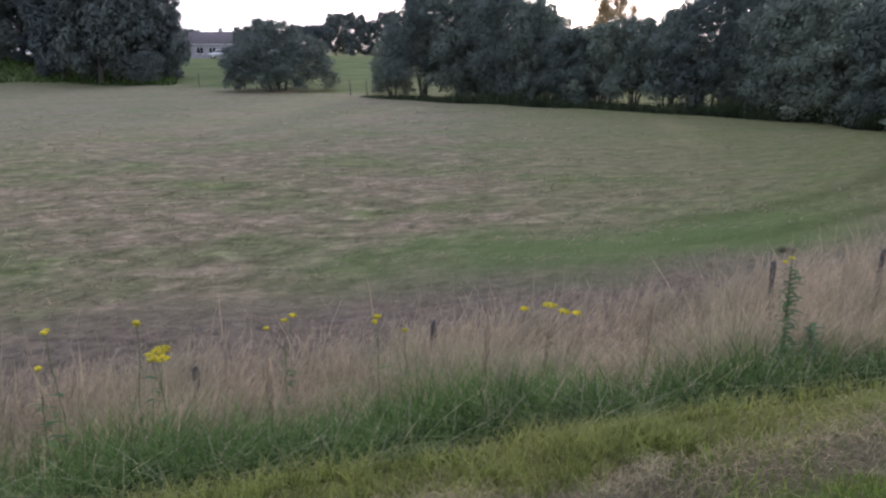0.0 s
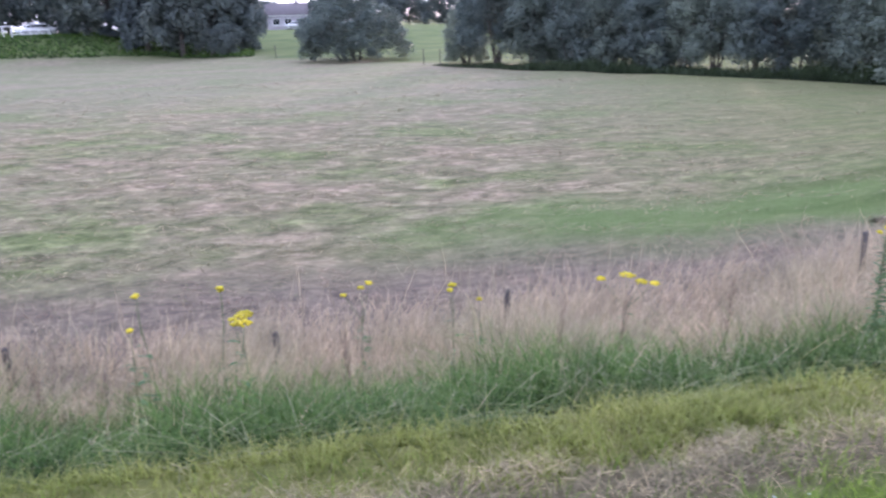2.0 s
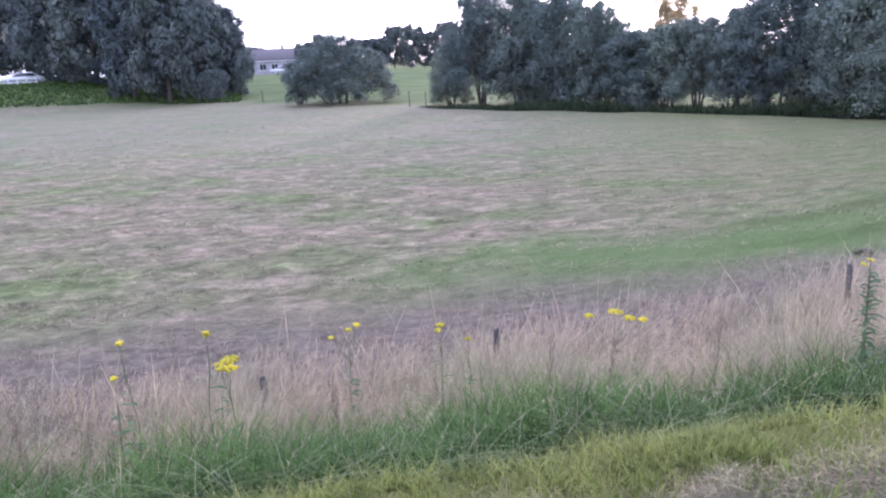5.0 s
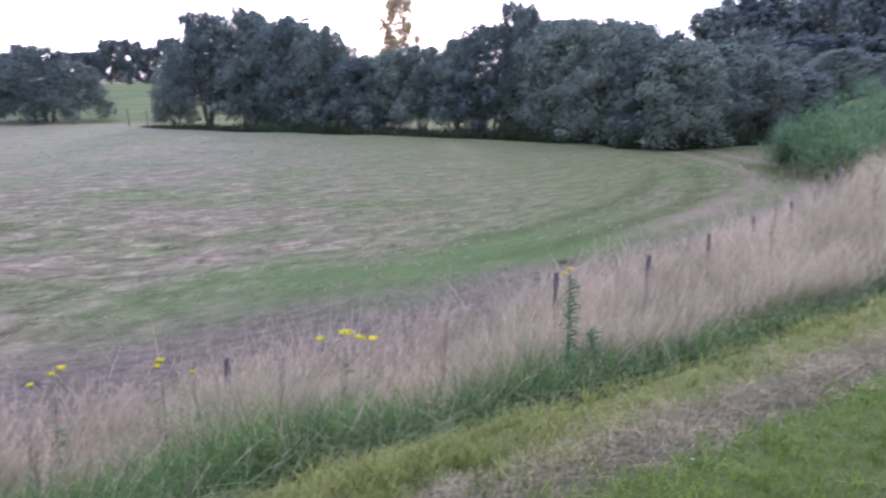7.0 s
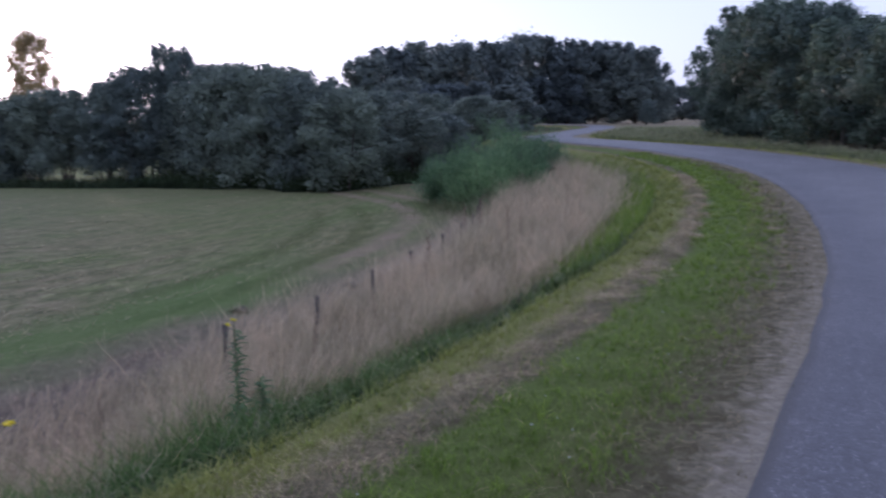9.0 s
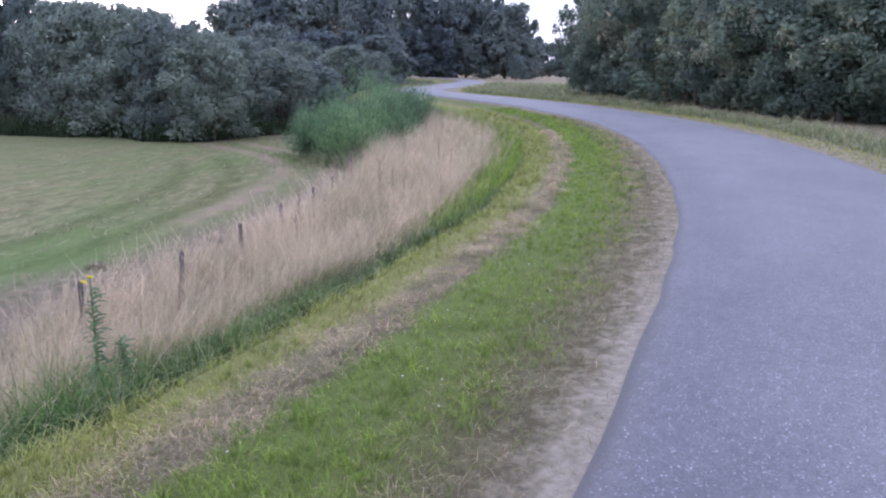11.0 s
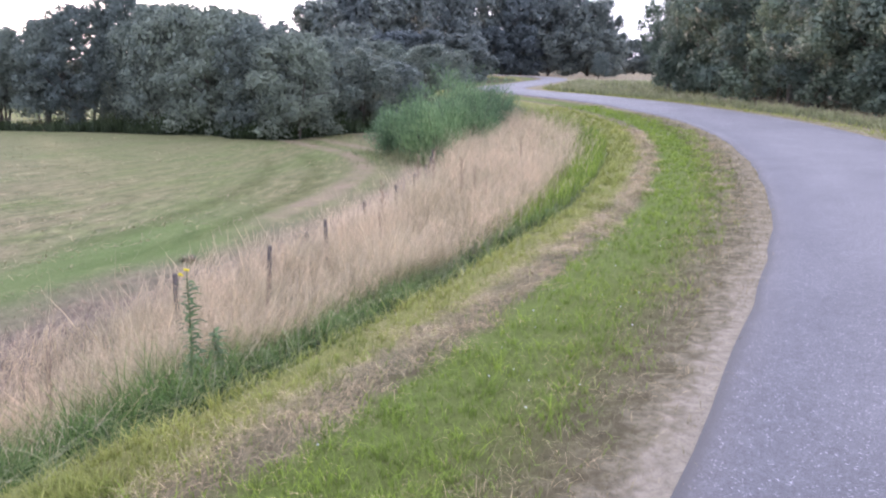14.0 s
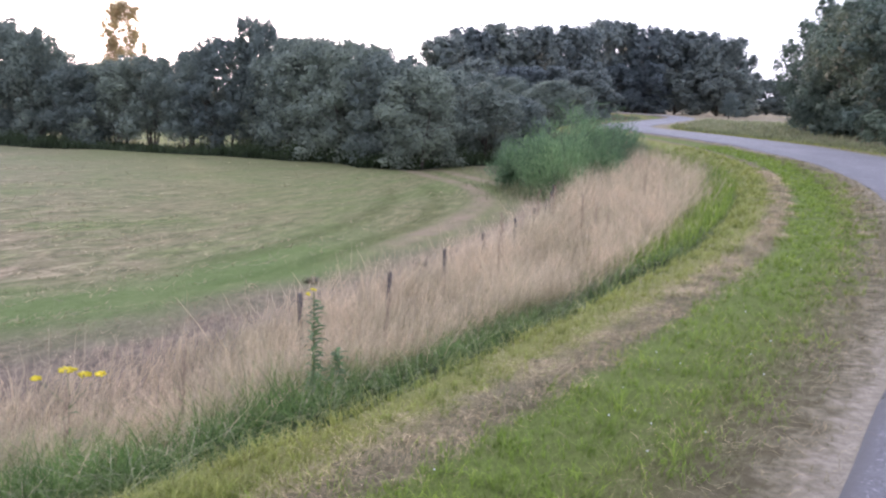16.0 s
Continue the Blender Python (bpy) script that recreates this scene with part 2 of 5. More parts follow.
    # a strip of fresh growth beyond the bare earth
    lush = k.add("MapRange", From_Min=2.2, From_Max=0.6)
    k.link(k.math("ABSOLUTE", k.math("SUBTRACT", k.math("ADD", off, k.math("MULTIPLY", k.noise(0.4, 3), 3.0)), 11.6)), lush.inputs["Value"])
    mid = k.add("MapRange", From_Min=6.5, From_Max=2.0)
    k.link(k.math("ABSOLUTE", k.math("SUBTRACT", arc, 3.0)), mid.inputs["Value"])
    field = k.mix(k.math("MULTIPLY", k.math("MULTIPLY", lush.outputs["Result"], mid.outputs["Result"]), 0.75), field, (0.12, 0.2, 0.055))
    soil = k.add("MapRange", From_Min=11.2, From_Max=9.4)
    k.link(k.math("ADD", k.math("ADD", off, k.math("MULTIPLY", k.noise(0.5, 4), 2.4)), k.math("MULTIPLY", far_side.outputs["Result"], 0.8)), soil.inputs["Value"])
    field = k.mix(k.math("MULTIPLY", soil.outputs["Result"], 0.85), field, earth)
    # pale wheel tracks curving in the field's corner
    field = k.mix(k.math("MULTIPLY", k.attr("track"), k.ramp(k.noise(1.5, 5), [(0.3, (0.3, 0.3, 0.3)), (0.6, (1, 1, 1))]).node.outputs["Color"]), field, (0.34, 0.26, 0.19))
    field = k.mix(k.math("MULTIPLY", k.attr("rut"), 0.6), field, k.mix(1.0, field, (0.52, 0.6, 0.42), "MULTIPLY"))
    # far meadow
    far = k.add("MapRange", From_Min=0.0, From_Max=1.0)
    k.link(k.attr("meadow"), far.inputs["Value"])
    grass = k.ramp(k.noise(0.25, 5), [(0.3, (0.1, 0.15, 0.05)), (0.7, (0.2, 0.24, 0.09))])
    field = k.mix(far.outputs["Result"], field, grass)
    sel = k.add("MapRange", From_Min=5.9, From_Max=6.8)
    k.link(o, sel.inputs["Value"])
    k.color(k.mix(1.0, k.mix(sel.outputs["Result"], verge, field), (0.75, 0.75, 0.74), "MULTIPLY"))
    k.bump(k.noise(14, 8, 0.8), 0.8, 0.03)
    return k.m


def road_material():
    k = Mat("worn_asphalt", 0.62, 0.5)
    big = k.noise(0.35, 4)
    base = k.ramp(big, [(0.3, (0.11, 0.109, 0.126)), (0.7, (0.152, 0.15, 0.168))])
    grain = k.noise(160, 3, 0.7)
    chips = k.add("TexVoronoi", Scale=125.0)
    k.link(k.add("TexCoord").outputs["Object"], chips.inputs["Vector"])
    stone = k.ramp(chips.outputs["Color"], [(0.0, (0.62, 0.62, 0.62)), (0.7, (1.0, 1.0, 1.0)), (0.86, (1.2, 1.2, 1.2)), (0.9, (2.9, 2.85, 2.8))])
    base = k.mix(1.0, base, stone, "MULTIPLY")
    mottle = k.ramp(k.noise(14, 5, 0.75), [(0.3, (0.8, 0.8, 0.8)), (0.7, (1.16, 1.16, 1.16))])
    base = k.mix(1.0, base, mottle, "MULTIPLY")
    kerb = k.add("MapRange", From_Min=-0.75, From_Max=-0.12)
    k.link(k.math("ADD", k.attr("off"), k.math("MULTIPLY", k.noise(1.1, 5, 0.7), 0.5)), kerb.inputs["Value"])
    base = k.mix(k.math("MULTIPLY", kerb.outputs["Result"], 0.8), base, k.mix(1.0, base, (0.72, 0.73, 0.77), "MULTIPLY"))   # darker, slightly bluer, less travelled margin
    base = k.mix(1.0, base, k.ramp(k.noise(1.3, 6, 0.7), [(0.34, (0.9, 0.9, 0.91)), (0.66, (1.1, 1.1, 1.09))]), "MULTIPLY")
    base = k.mix(0.85, base, k.ramp(grain, [(0.3, (0.6, 0.6, 0.6)), (0.7, (1.3, 1.3, 1.3))]), "MULTIPLY")
    edge = k.add("MapRange", From_Min=-0.01, From_Max=-0.07)
    k.link(k.math("ADD", k.attr("off"), k.math("MULTIPLY", k.noise(2.5, 4), 0.05)), edge.inputs["Value"])
    k.color(k.mix(edge.outputs["Result"], (0.06, 0.06, 0.068), base))
    k.bump(grain, 0.5, 0.004)
    return k.m


# ---- plan: the path's inner edge, from behind the camera to the far bend ----
EDGE = [(-300, -22), (-60, -4.2), (-20, -2.3), (-10, -1.35), (-5, -0.55), (-1.1, 0.33), (2.46, 1.41), (3.82, 1.88), (5.03, 2.32), (7.1, 3.15), (9.4, 4.16), (11.4, 5.25),
        (13.8, 6.65), (17.3, 9.1), (20.4, 11.75), (22.3, 13.8), (24.2, 16.3), (26.1, 18.9), (27.4, 21.3), (28.6, 23.9), (29.7, 26.5), (31.0, 29.6), (33.2, 32.8), (37.3, 36.2), (43.2, 40.0),
        (53, 46.6), (63, 53.4), (71, 60.0), (77.5, 67.5), (82.5, 76.5), (87, 87), (92, 102), (98, 140)]
PATH_WIDTH = 3.7


def spline(points, step):
    """An even polyline on the Catmull-Rom curve through the points."""
    p = np.array(points, float)
    p = np.vstack([2 * p[0] - p[1], p, 2 * p[-1] - p[-2]])
    out = []
    for a, b, c, d in zip(p[:-3], p[1:-2], p[2:-1], p[3:]):
        t = np.linspace(0, 1, max(4, int(np.linalg.norm(c - b) / step) + 1), endpoint=False)[:, None]
        m1, m2 = (c - a) / 2 * min(1, np.linalg.norm(c - b) / (np.linalg.norm(c - a) / 2)), (d - b) / 2 * min(1, np.linalg.norm(c - b) / (np.linalg.norm(d - b) / 2))
        out.append((2 * t**3 - 3 * t**2 + 1) * b + (t**3 - 2 * t**2 + t) * m1 + (3 * t**2 - 2 * t**3) * c + (t**3 - t**2) * m2)
    q = np.vstack(out + [p[-2:-1]])
    s = np.concatenate([[0], np.cumsum(np.linalg.norm(np.diff(q, axis=0), axis=1))])
    n = int(s[-1] / step) + 1
    g = np.linspace(0, s[-1], n)
    return np.stack([np.interp(g, s, q[:, 0]), np.interp(g, s, q[:, 1])], 1)


LINE = spline(EDGE, 0.5)
TANG = np.gradient(LINE, axis=0)
TANG /= np.linalg.norm(TANG, axis=1)[:, None]
NORM = np.stack([-TANG[:, 1], TANG[:, 0]], 1)
ARC = np.concatenate([[0], np.cumsum(np.linalg.norm(np.diff(LINE, axis=0), axis=1))])
ARC -= ARC[np.argmin(np.abs(LINE[:, 0]) + 1e3 * (np.abs(LINE[:, 0]) > 5))]


def offset(x, y):
    """Signed distance to the path's inner edge (plus: towards the field) and the length along it."""
    x, y = np.asarray(x, float).ravel(), np.asarray(y, float).ravel()
    d, s = np.empty(len(x)), np.empty(len(x))
    a, ab, ll = LINE[:-1], np.diff(LINE, axis=0), None
    ll = (ab**2).sum(1)
    for i in range(0, len(x), 4000):
        q = np.stack([x[i:i + 4000], y[i:i + 4000]], 1)
        k = np.clip(np.argmin((q[:, None, 0] - LINE[None, :, 0])**2 + (q[:, None, 1] - LINE[None, :, 1])**2, 1), 1, len(LINE) - 2)
        best = np.full(len(q), 1e9)
        bd, bs = np.zeros(len(q)), np.zeros(len(q))
        for j in (k - 1, k):
            u = np.clip(((q - a[j]) * ab[j]).sum(1) / ll[j], 0, 1)
            e = q - (a[j] + u[:, None] * ab[j])
            r = np.hypot(e[:, 0], e[:, 1])
            side = np.sign(ab[j][:, 0] * e[:, 1] - ab[j][:, 1] * e[:, 0])
            m = r < best
            best[m], bd[m], bs[m] = r[m], (r * side)[m], (ARC[j] + u * np.sqrt(ll[j]))[m]
        d[i:i + 4000], s[i:i + 4000] = bd, bs
    return d, s


def along(s, d):
    """Plan position at length s along the path's edge and d to its field side."""
    x, y = np.interp(s, ARC, LINE[:, 0]), np.interp(s, ARC, LINE[:, 1])
    nx, ny = np.interp(s, ARC, NORM[:, 0]), np.interp(s, ARC, NORM[:, 1])
    return x + d * nx, y + d * ny


def smooth(v, a, b):
    u = np.clip((np.asarray(v, float) - a) / (b - a), 0, 1)
    return u * u * (3 - 2 * u)


def waves(x, y):
    return 0.5 * np.sin(x * 0.9 + 1.3 * np.sin(y * 0.5)) + 0.5 * np.sin(y * 1.1 + 1.7 * np.sin(x * 0.4 + 1))


def ground_z(x, y, d=None):
    x, y = np.asarray(x, float), np.asarray(y, float)
    if d is None:
        d, _ = offset(x, y)
        d = d.reshape(x.shape)
    r = np.hypot(x, y)
    az = np.degrees(np.arctan2(x, y))
    rise = 0.0105 * np.clip(r - 10, 0, 38)
    low = -1.5 + 0.04 * waves(x, y) * smooth(d, 6, 9)
    left = smooth(-az, 19, 24)
    low = low + (1 - left) * 2.1 * smooth(r, 62, 140) + left * (2.5 * smooth(r, 80, 97) - 0.3 * smooth(r, 110, 140))
    u = np.clip((d - 2.25) / 3.7, 0, 1)
    k = 1 - (1 - u)**1.6
    verge = rise - 0.06 * smooth(d, 0, 2.2) - 0.1 * smooth(-d, PATH_WIDTH, PATH_WIDTH + 2) - 0.05 * smooth(-d, 0.05, 0.3) * (d > -PATH_WIDTH + 0.05)
    return verge * (1 - k) + low * k


def link_mesh(name, v, faces, mat, attrs=None, smooth_shade=False):
    """A mesh from arrays: v (n, 3), faces a list of (m, k) index arrays, attrs name -> one value a vertex."""
    me = bpy.data.meshes.new(name)
    v = np.asarray(v, np.float32)
    loops = np.concatenate([f.ravel() for f in faces]).astype(np.int32)
    sizes = np.concatenate([np.full(len(f), f.shape[1], np.int32) for f in faces])
    me.vertices.add(len(v))
    me.vertices.foreach_set("co", v.ravel())
    me.loops.add(len(loops))
    me.loops.foreach_set("vertex_index", loops)
    me.polygons.add(len(sizes))
    me.polygons.foreach_set("loop_start", np.concatenate([[0], np.cumsum(sizes)[:-1]]).astype(np.int32))
    me.polygons.foreach_set("loop_total", sizes)
    if smooth_shade:
        me.polygons.foreach_set("use_smooth", np.ones(len(sizes), bool))
    for k, a in (attrs or {}).items():
        me.attributes.new(k, "FLOAT", "POINT").data.foreach_set("value", np.asarray(a, np.float32))
    me.update(calc_edges=True)
    me.materials.append(mat)
    return me


def part(name, me, parent, label=""):
    """Links a mesh as one part of a thing."""
    ob = new(name, me)
    ob.parent = parent
    return tagged(ob, label)


def grid_faces(nx, ny):
    i = np.arange((nx - 1) * (ny - 1))
    a = (i // (nx - 1)) * nx + i % (nx - 1)
    return np.stack([a, a + 1, a + nx + 1, a + nx], 1)


# ---- ground: one sheet to the horizon, finest beside the path ----
def steps(lo, hi, fine, far_lo, far_hi):
    out = list(np.arange(lo, hi, fine))
    for sign, end, start in ((1, far_hi, out[-1]), (-1, far_lo, out[0])):
        q, w = start, fine
        side = []
        while sign * (end - q) > 0:
            w *= 1.09
            q += sign * w
            side.append(q)
        out = out + side if sign > 0 else side[::-1] + out
    return np.array(out)


def build_ground():
    gx, gy = steps(-6, 22, 0.17, -2500, 2500), steps(-2, 17, 0.15, -900, 2600)
    X, Y = np.meshgrid(gx, gy)
    x, y = X.ravel(), Y.ravel()
    d, s = offset(x, y)
    z = ground_z(x, y, d)
    bend = np.clip(x, -12, 22)
    bow = 0.3 * bend + 0.0215 * bend**2
    row = y - bow * (1 - 0.95 * smooth(y - bow, 11, 21))   # mown along the fence, then straight across
    r = np.hypot(x, y)
    az = np.degrees(np.arctan2(x, y))
    edge = np.interp(az, [-40, -25, -15, -9, -5, 0, 9, 17, 26, 33, 50], [86, 83, 71, 62, 57.5, 51, 46, 42, 37.5, 36, 40])
    meadow = smooth(r, edge, edge + 2.5) * (d > 4)
    turn = spline([(4, 11.6), (7, 12.6), (9.1, 13.8), (10.6, 14.8), (12.8, 16.5), (14.9, 18.4), (16.6, 20.8), (17.5, 23.3), (18.2, 26.1), (18.5, 28.9)], 0.5)
    close = np.full(len(x), 1e9)
    part_of = (x > -6) & (x < 22) & (y > 9) & (y < 41)
    q = np.stack([x[part_of], y[part_of]], 1)
    dist = np.sqrt(((q[:, None] - turn[None])**2).sum(2))
    close[part_of] = np.abs(dist.min(1) - 0.8)
    track = (1 - smooth(close, 0.15, 0.5)) * 0.8 * smooth(x, 5, 11)
    rut = spline([(1.5, 12.6), (5.6, 14.0), (8.0, 15.6), (10.4, 17.6), (12.6, 20.2), (14.2, 23.0), (15, 26)], 0.5)
    wheel = np.full(len(x), 1e9)
    wheel[part_of] = np.abs(np.sqrt(((q[:, None] - rut[None])**2).sum(2)).min(1) - 0.75)
    rutted = (1 - smooth(wheel, 0.12, 0.45)) * smooth(x, 2, 7) * (1 - smooth(y, 21, 26))
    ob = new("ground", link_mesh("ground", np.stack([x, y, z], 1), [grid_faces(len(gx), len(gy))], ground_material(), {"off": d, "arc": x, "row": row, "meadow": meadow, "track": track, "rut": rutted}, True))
    tagged(ob, "mown hay field, grass bank and turf verge beside the path", "ground", kind="structure")
    # the asphalt path, a thin slab proud of the turf
    keep = (ARC > -60) & (ARC < 190)
    s = ARC[keep]
    across = np.array([0.0, -0.012, -0.3, -0.9, -1.85, -2.8, -3.4, -3.66, -3.7])
    drop = np.array([-0.08, 0.0, 0.008, 0.02, 0.03, 0.02, 0.008, 0.0, -0.08])
    S, D = np.meshgrid(s, across, indexing="ij")
    D = D * (1 - 0.25 * smooth(S, 40, 52))
    edge_wob = (0.014 * np.sin(S * 3.1 + 2 * np.sin(S * 0.9)) + 0.012 * np.sin(S * 7.3 + 3 * np.sin(S * 2.1))) * (D > -0.1)
    px, py = along(S.ravel(), (D + edge_wob).ravel())
    r = np.hypot(px, py)
    pz = 0.0105 * np.clip(r - 10, 0, 38) + 0.004 + np.tile(drop, len(s))
    ob = new("path", link_mesh("path", np.stack([px, py, pz], 1), [grid_faces(len(across), len(s))[:, ::-1]], road_material(), {"off": D.ravel()}, True))
    tagged(ob, "worn grey asphalt cycle path curving between grass verges", "path", kind="structure")


build_ground()


# ---- vegetation ----
def blades(name, x, y, z, height, width, lean, mat, label, category, segs=2, head=0.0, flat=0.0, way=None):
    """Grass stems as tapered, leaning strips in one mesh. head: the width of the seed head, flat: how far the tips sink."""
    n = len(x)
    way = rng.uniform(0, 2 * np.pi, n) if way is None else way
    face = way + rng.uniform(-1.2, 1.2, n) + np.pi / 2
    lx, ly = np.cos(way) * lean, np.sin(way) * lean
    wx, wy = np.cos(face), np.sin(face)
    vs, tip = [], []
    for i in range(segs + 1):
        t = i / segs
        b = t**1.8
        cx, cy, cz = x + lx * b, y + ly * b, z + height * (t - flat * t * t) - 0.01 * (i == 0)
        if np.any(head):
            w = width * (1 - 0.5 * t) + (head - width * 0.5) * (0.6 < t < 0.95)
        else:
            w = width * (1 - 0.35 * t)
        if i == segs:
            vs.append(np.stack([cx, cy, cz], 1))
            tip.append(np.full(n, t))
        else:
            for sgn in (-0.5, 0.5):
                vs.append(np.stack([cx + sgn * w * wx, cy + sgn * w * wy, cz], 1))
                tip.append(np.full(n, t))
    m = 2 * segs + 1
    v = np.stack(vs, 1).reshape(-1, 3)
    base = np.arange(n)[:, None] * m
    quads = [np.concatenate([base + np.array([[2 * i, 2 * i + 1, 2 * i + 3, 2 * i + 2]]) for i in range(segs - 1)])] if segs > 1 else []
    tris = base + np.array([[2 * segs - 2, 2 * segs - 1, 2 * segs]])
    ob = new(name, link_mesh(name, v, quads + [tris], mat, {"tip": np.stack(tip, 1).ravel()}))
    return tagged(ob, label, category, kind="stuff")


def strewn(n, s0, s1, d0, d1, near=1.0):
    """n places on the field side of the path; near > 1 crowds them towards s = 2."""
    u = rng.uniform(-1, 1, n)
    s = np.where(u < 0, 2 + (2 - s0) * -np.abs(u)**near, 2 + (s1 - 2) * np.abs(u)**near)
    short = rng.uniform(0, 1, n) < (2 - s0) / (s1 - s0) if near == 1.0 else None
    if short is not None:
        s = rng.uniform(s0, s1, n)
    d = rng.uniform(d0, d1, n)
    x, y = along(s, d)
    return x, y, ground_z(x, y), s, d


def patchy(x, y, scale=1.0):
    return 0.5 + 0.25 * (np.sin(x * 1.7 * scale + 2 * np.sin(y * 0.9 * scale)) + np.sin(y * 2.3 * scale + 1.4 * np.sin(x * 1.3 * scale)))


def ragged(x, y, d):
    """The offset, wavering at several scales, so that the mown strips have uneven edges."""
    return d + 0.3 * (patchy(x, y, 1.1) - 0.5) + 0.22 * (patchy(x, y, 3.7) - 0.5) + 0.12 * (patchy(y, x, 9) - 0.5) + rng.normal(size=len(d)) * 0.05


# where the mown field ends: directions in degrees right of ahead, and distances
FIELD_END = ([-20, -16.4, -8.5, -5, 1.3, 8, 14, 18.3, 22.6, 26.4, 27.8, 32, 34.5, 38], [82, 72, 60, 54, 47.6, 44, 41.5, 39.8, 37.4, 36.4, 34.6, 34, 35.6, 38])


def build_grass():
    # tall bleached grass on the bank, thinning out towards the verge
    n = 190000
    x, y, z, s, d = strewn(n, -9, 36, 2.75, 6.9, 1.5)
    edge = np.interp(s, [-3, 1, 4, 9], [4.15, 4.05, 3.35, 2.85]) + 0.35 * patchy(x, y, 0.7)
    keep = rng.uniform(0, 1, n) < 0.02 + 0.98 * smooth(d, edge, edge + 0.75) * (0.4 - 0.3 * smooth(s, 7, 12) + (0.6 + 0.3 * smooth(s, 7, 12)) * patchy(x, y, 1.2))
    keep &= rng.uniform(0, 1, n) < 1 - 0.75 * smooth(d, 6.3, 6.9)
    west = 1 - smooth(s, 3, 7)
    keep &= rng.uniform(0, 1, n) < 1 - 0.45 * smooth(d, 5.2, 6.2) * west
    x, y, z, d, s = x[keep], y[keep], z[keep], d[keep], s[keep]
    far = smooth(np.hypot(x, y), 6, 25)
    h = rng.uniform(0.42, 0.82, len(x)) * (0.65 + 0.35 * smooth(d, 2.8, 4.0)) * (1 + 0.26 * smooth(d, 4.6, 5.6) - 0.35 * smooth(d, 6.35, 6.9)) * (0.9 + 0.35 * far)
    h *= 1 - (0.38 - 0.1 * smooth(s, 0, 5)) * smooth(d, 3.9, 5.2) * (1 - smooth(s, 3.5, 8.5))
    h *= 0.5 + 0.98 * (0.5 * patchy(x, y, 1.5) + 0.5 * patchy(y, x, 4.1))
    way = 0.2 + 1.6 * (patchy(x, y, 0.9) - 0.5) + rng.normal(size=len(x)) * 1.1
    lean = h * rng.uniform(0.15, 0.85, len(x))
    blades("tall_dry_grass", x, y, z, h, 0.0014 + 0.003 * far, lean, M_DRY, "tall bleached seeding grass standing on the bank", "grass", 3, 0.0036 + 0.003 * far, 0.0, way)
    # loose spikelets round the tops of the stems
    k = np.repeat(rng.choice(len(x), 40000), 4)
    t = rng.uniform(0.62, 1.02, len(k))
    px, py = x[k] + np.cos(way[k]) * lean[k] * t**1.8, y[k] + np.sin(way[k]) * lean[k] * t**1.8
    blades("grass_seed_heads", px + rng.normal(size=len(k)) * 0.006, py + rng.normal(size=len(k)) * 0.006, z[k] + h[k] * t, rng.uniform(0.004, 0.035, len(k)), 0.0045 + 0.006 * far[k], rng.uniform(0.012, 0.05, len(k)), M_PLUME, "loose pale pinkish seed heads of the tall grass", "grass", 1)
    # a few taller stems that stand above the rest
    x, y, z, s, d = strewn(460, -8, 30, 3.8, 6.6, 1.4)
    h = rng.uniform(0.8, 1.15, len(x))
    blades("tall_grass_stems", x, y, z, h, 0.0026, h * rng.uniform(0.1, 0.5, len(x)), M_DRY, "tallest pale seeding grass stems leaning above the bank", "grass", 4, 0.0065)
    # green grass in the bank's foot and beneath the dry stems
    n = 62000
    x, y, z, s, d = strewn(n, -8, 34, 2.55, 4.8, 1.6)
    keep = rng.uniform(0, 1, n) < (1 - 0.75 * smooth(d - 0.35 * smooth(-s, -4, 0), 3.3, 4.7)) * (0.45 + 0.55 * patchy(x, y, 1.9)) * (1 - 0.8 * smooth(s, 5, 9) * smooth(d, 2.8, 3.2)) * (1 - smooth(s, 5, 8) * (1 - smooth(patchy(x, y, 1.3), 0.42, 0.68))) * (1 - 0.75 * smooth(s, 12, 17))
    x, y, z, d, s = x[keep], y[keep], z[keep], d[keep], s[keep]
    far = smooth(np.hypot(x, y), 7, 25)
    h = (1 + 0.08 * smooth(-s, -4.5, -1)) * (1 - 0.45 * smooth(s, 12, 18)) * rng.uniform(0.25, 0.62, len(x)) * (0.25 + 0.75 * smooth(d, 2.4, 3.0)) * (0.55 + 0.7 * patchy(x, y, 2.1)) * np.interp(np.hypot(x, y), [5.5, 9], [1.08, 0.62])
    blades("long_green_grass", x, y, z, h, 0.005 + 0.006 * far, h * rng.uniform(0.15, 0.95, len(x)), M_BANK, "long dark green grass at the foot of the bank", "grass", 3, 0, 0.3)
    n = 16000
    x, y, z, s, d = strewn(n, 9, 34, 2.6, 4.4)
    k = rng.uniform(0, 1, n) < (1 - 0.8 * smooth(d, 2.9, 4.3)) * (0.3 + 0.7 * patchy(x, y, 1.7)) * smooth(s, 9, 13)
    h = rng.uniform(0.12, 0.42, n)
    blades("soft_green_grass", x[k], y[k], z[k], h[k], 0.011, h[k] * rng.uniform(0.2, 0.8, k.sum()), M_LAWN, "soft green grass among dry stems at the bend", "grass", 2)
    # tussocks that arch over the verge's edge
    n, per = 320, 80
    x, y, z, s, d = strewn(n, -7, 27, 2.62, 3.4, 1.4)
    k = rng.uniform(0, 1, n) < (1 - smooth(s, 5, 8) * (1 - smooth(patchy(x, y, 1.3), 0.42, 0.68))) * (1 - 0.96 * smooth(s, 11, 16))
    x, y, z, n = x[k], y[k], z[k], int(k.sum())
    size = rng.uniform(0.6, 1.25, n) * np.interp(np.hypot(x, y), [6, 10], [1.0, 0.7])
    way = rng.uniform(0, 2 * np.pi, n * per)
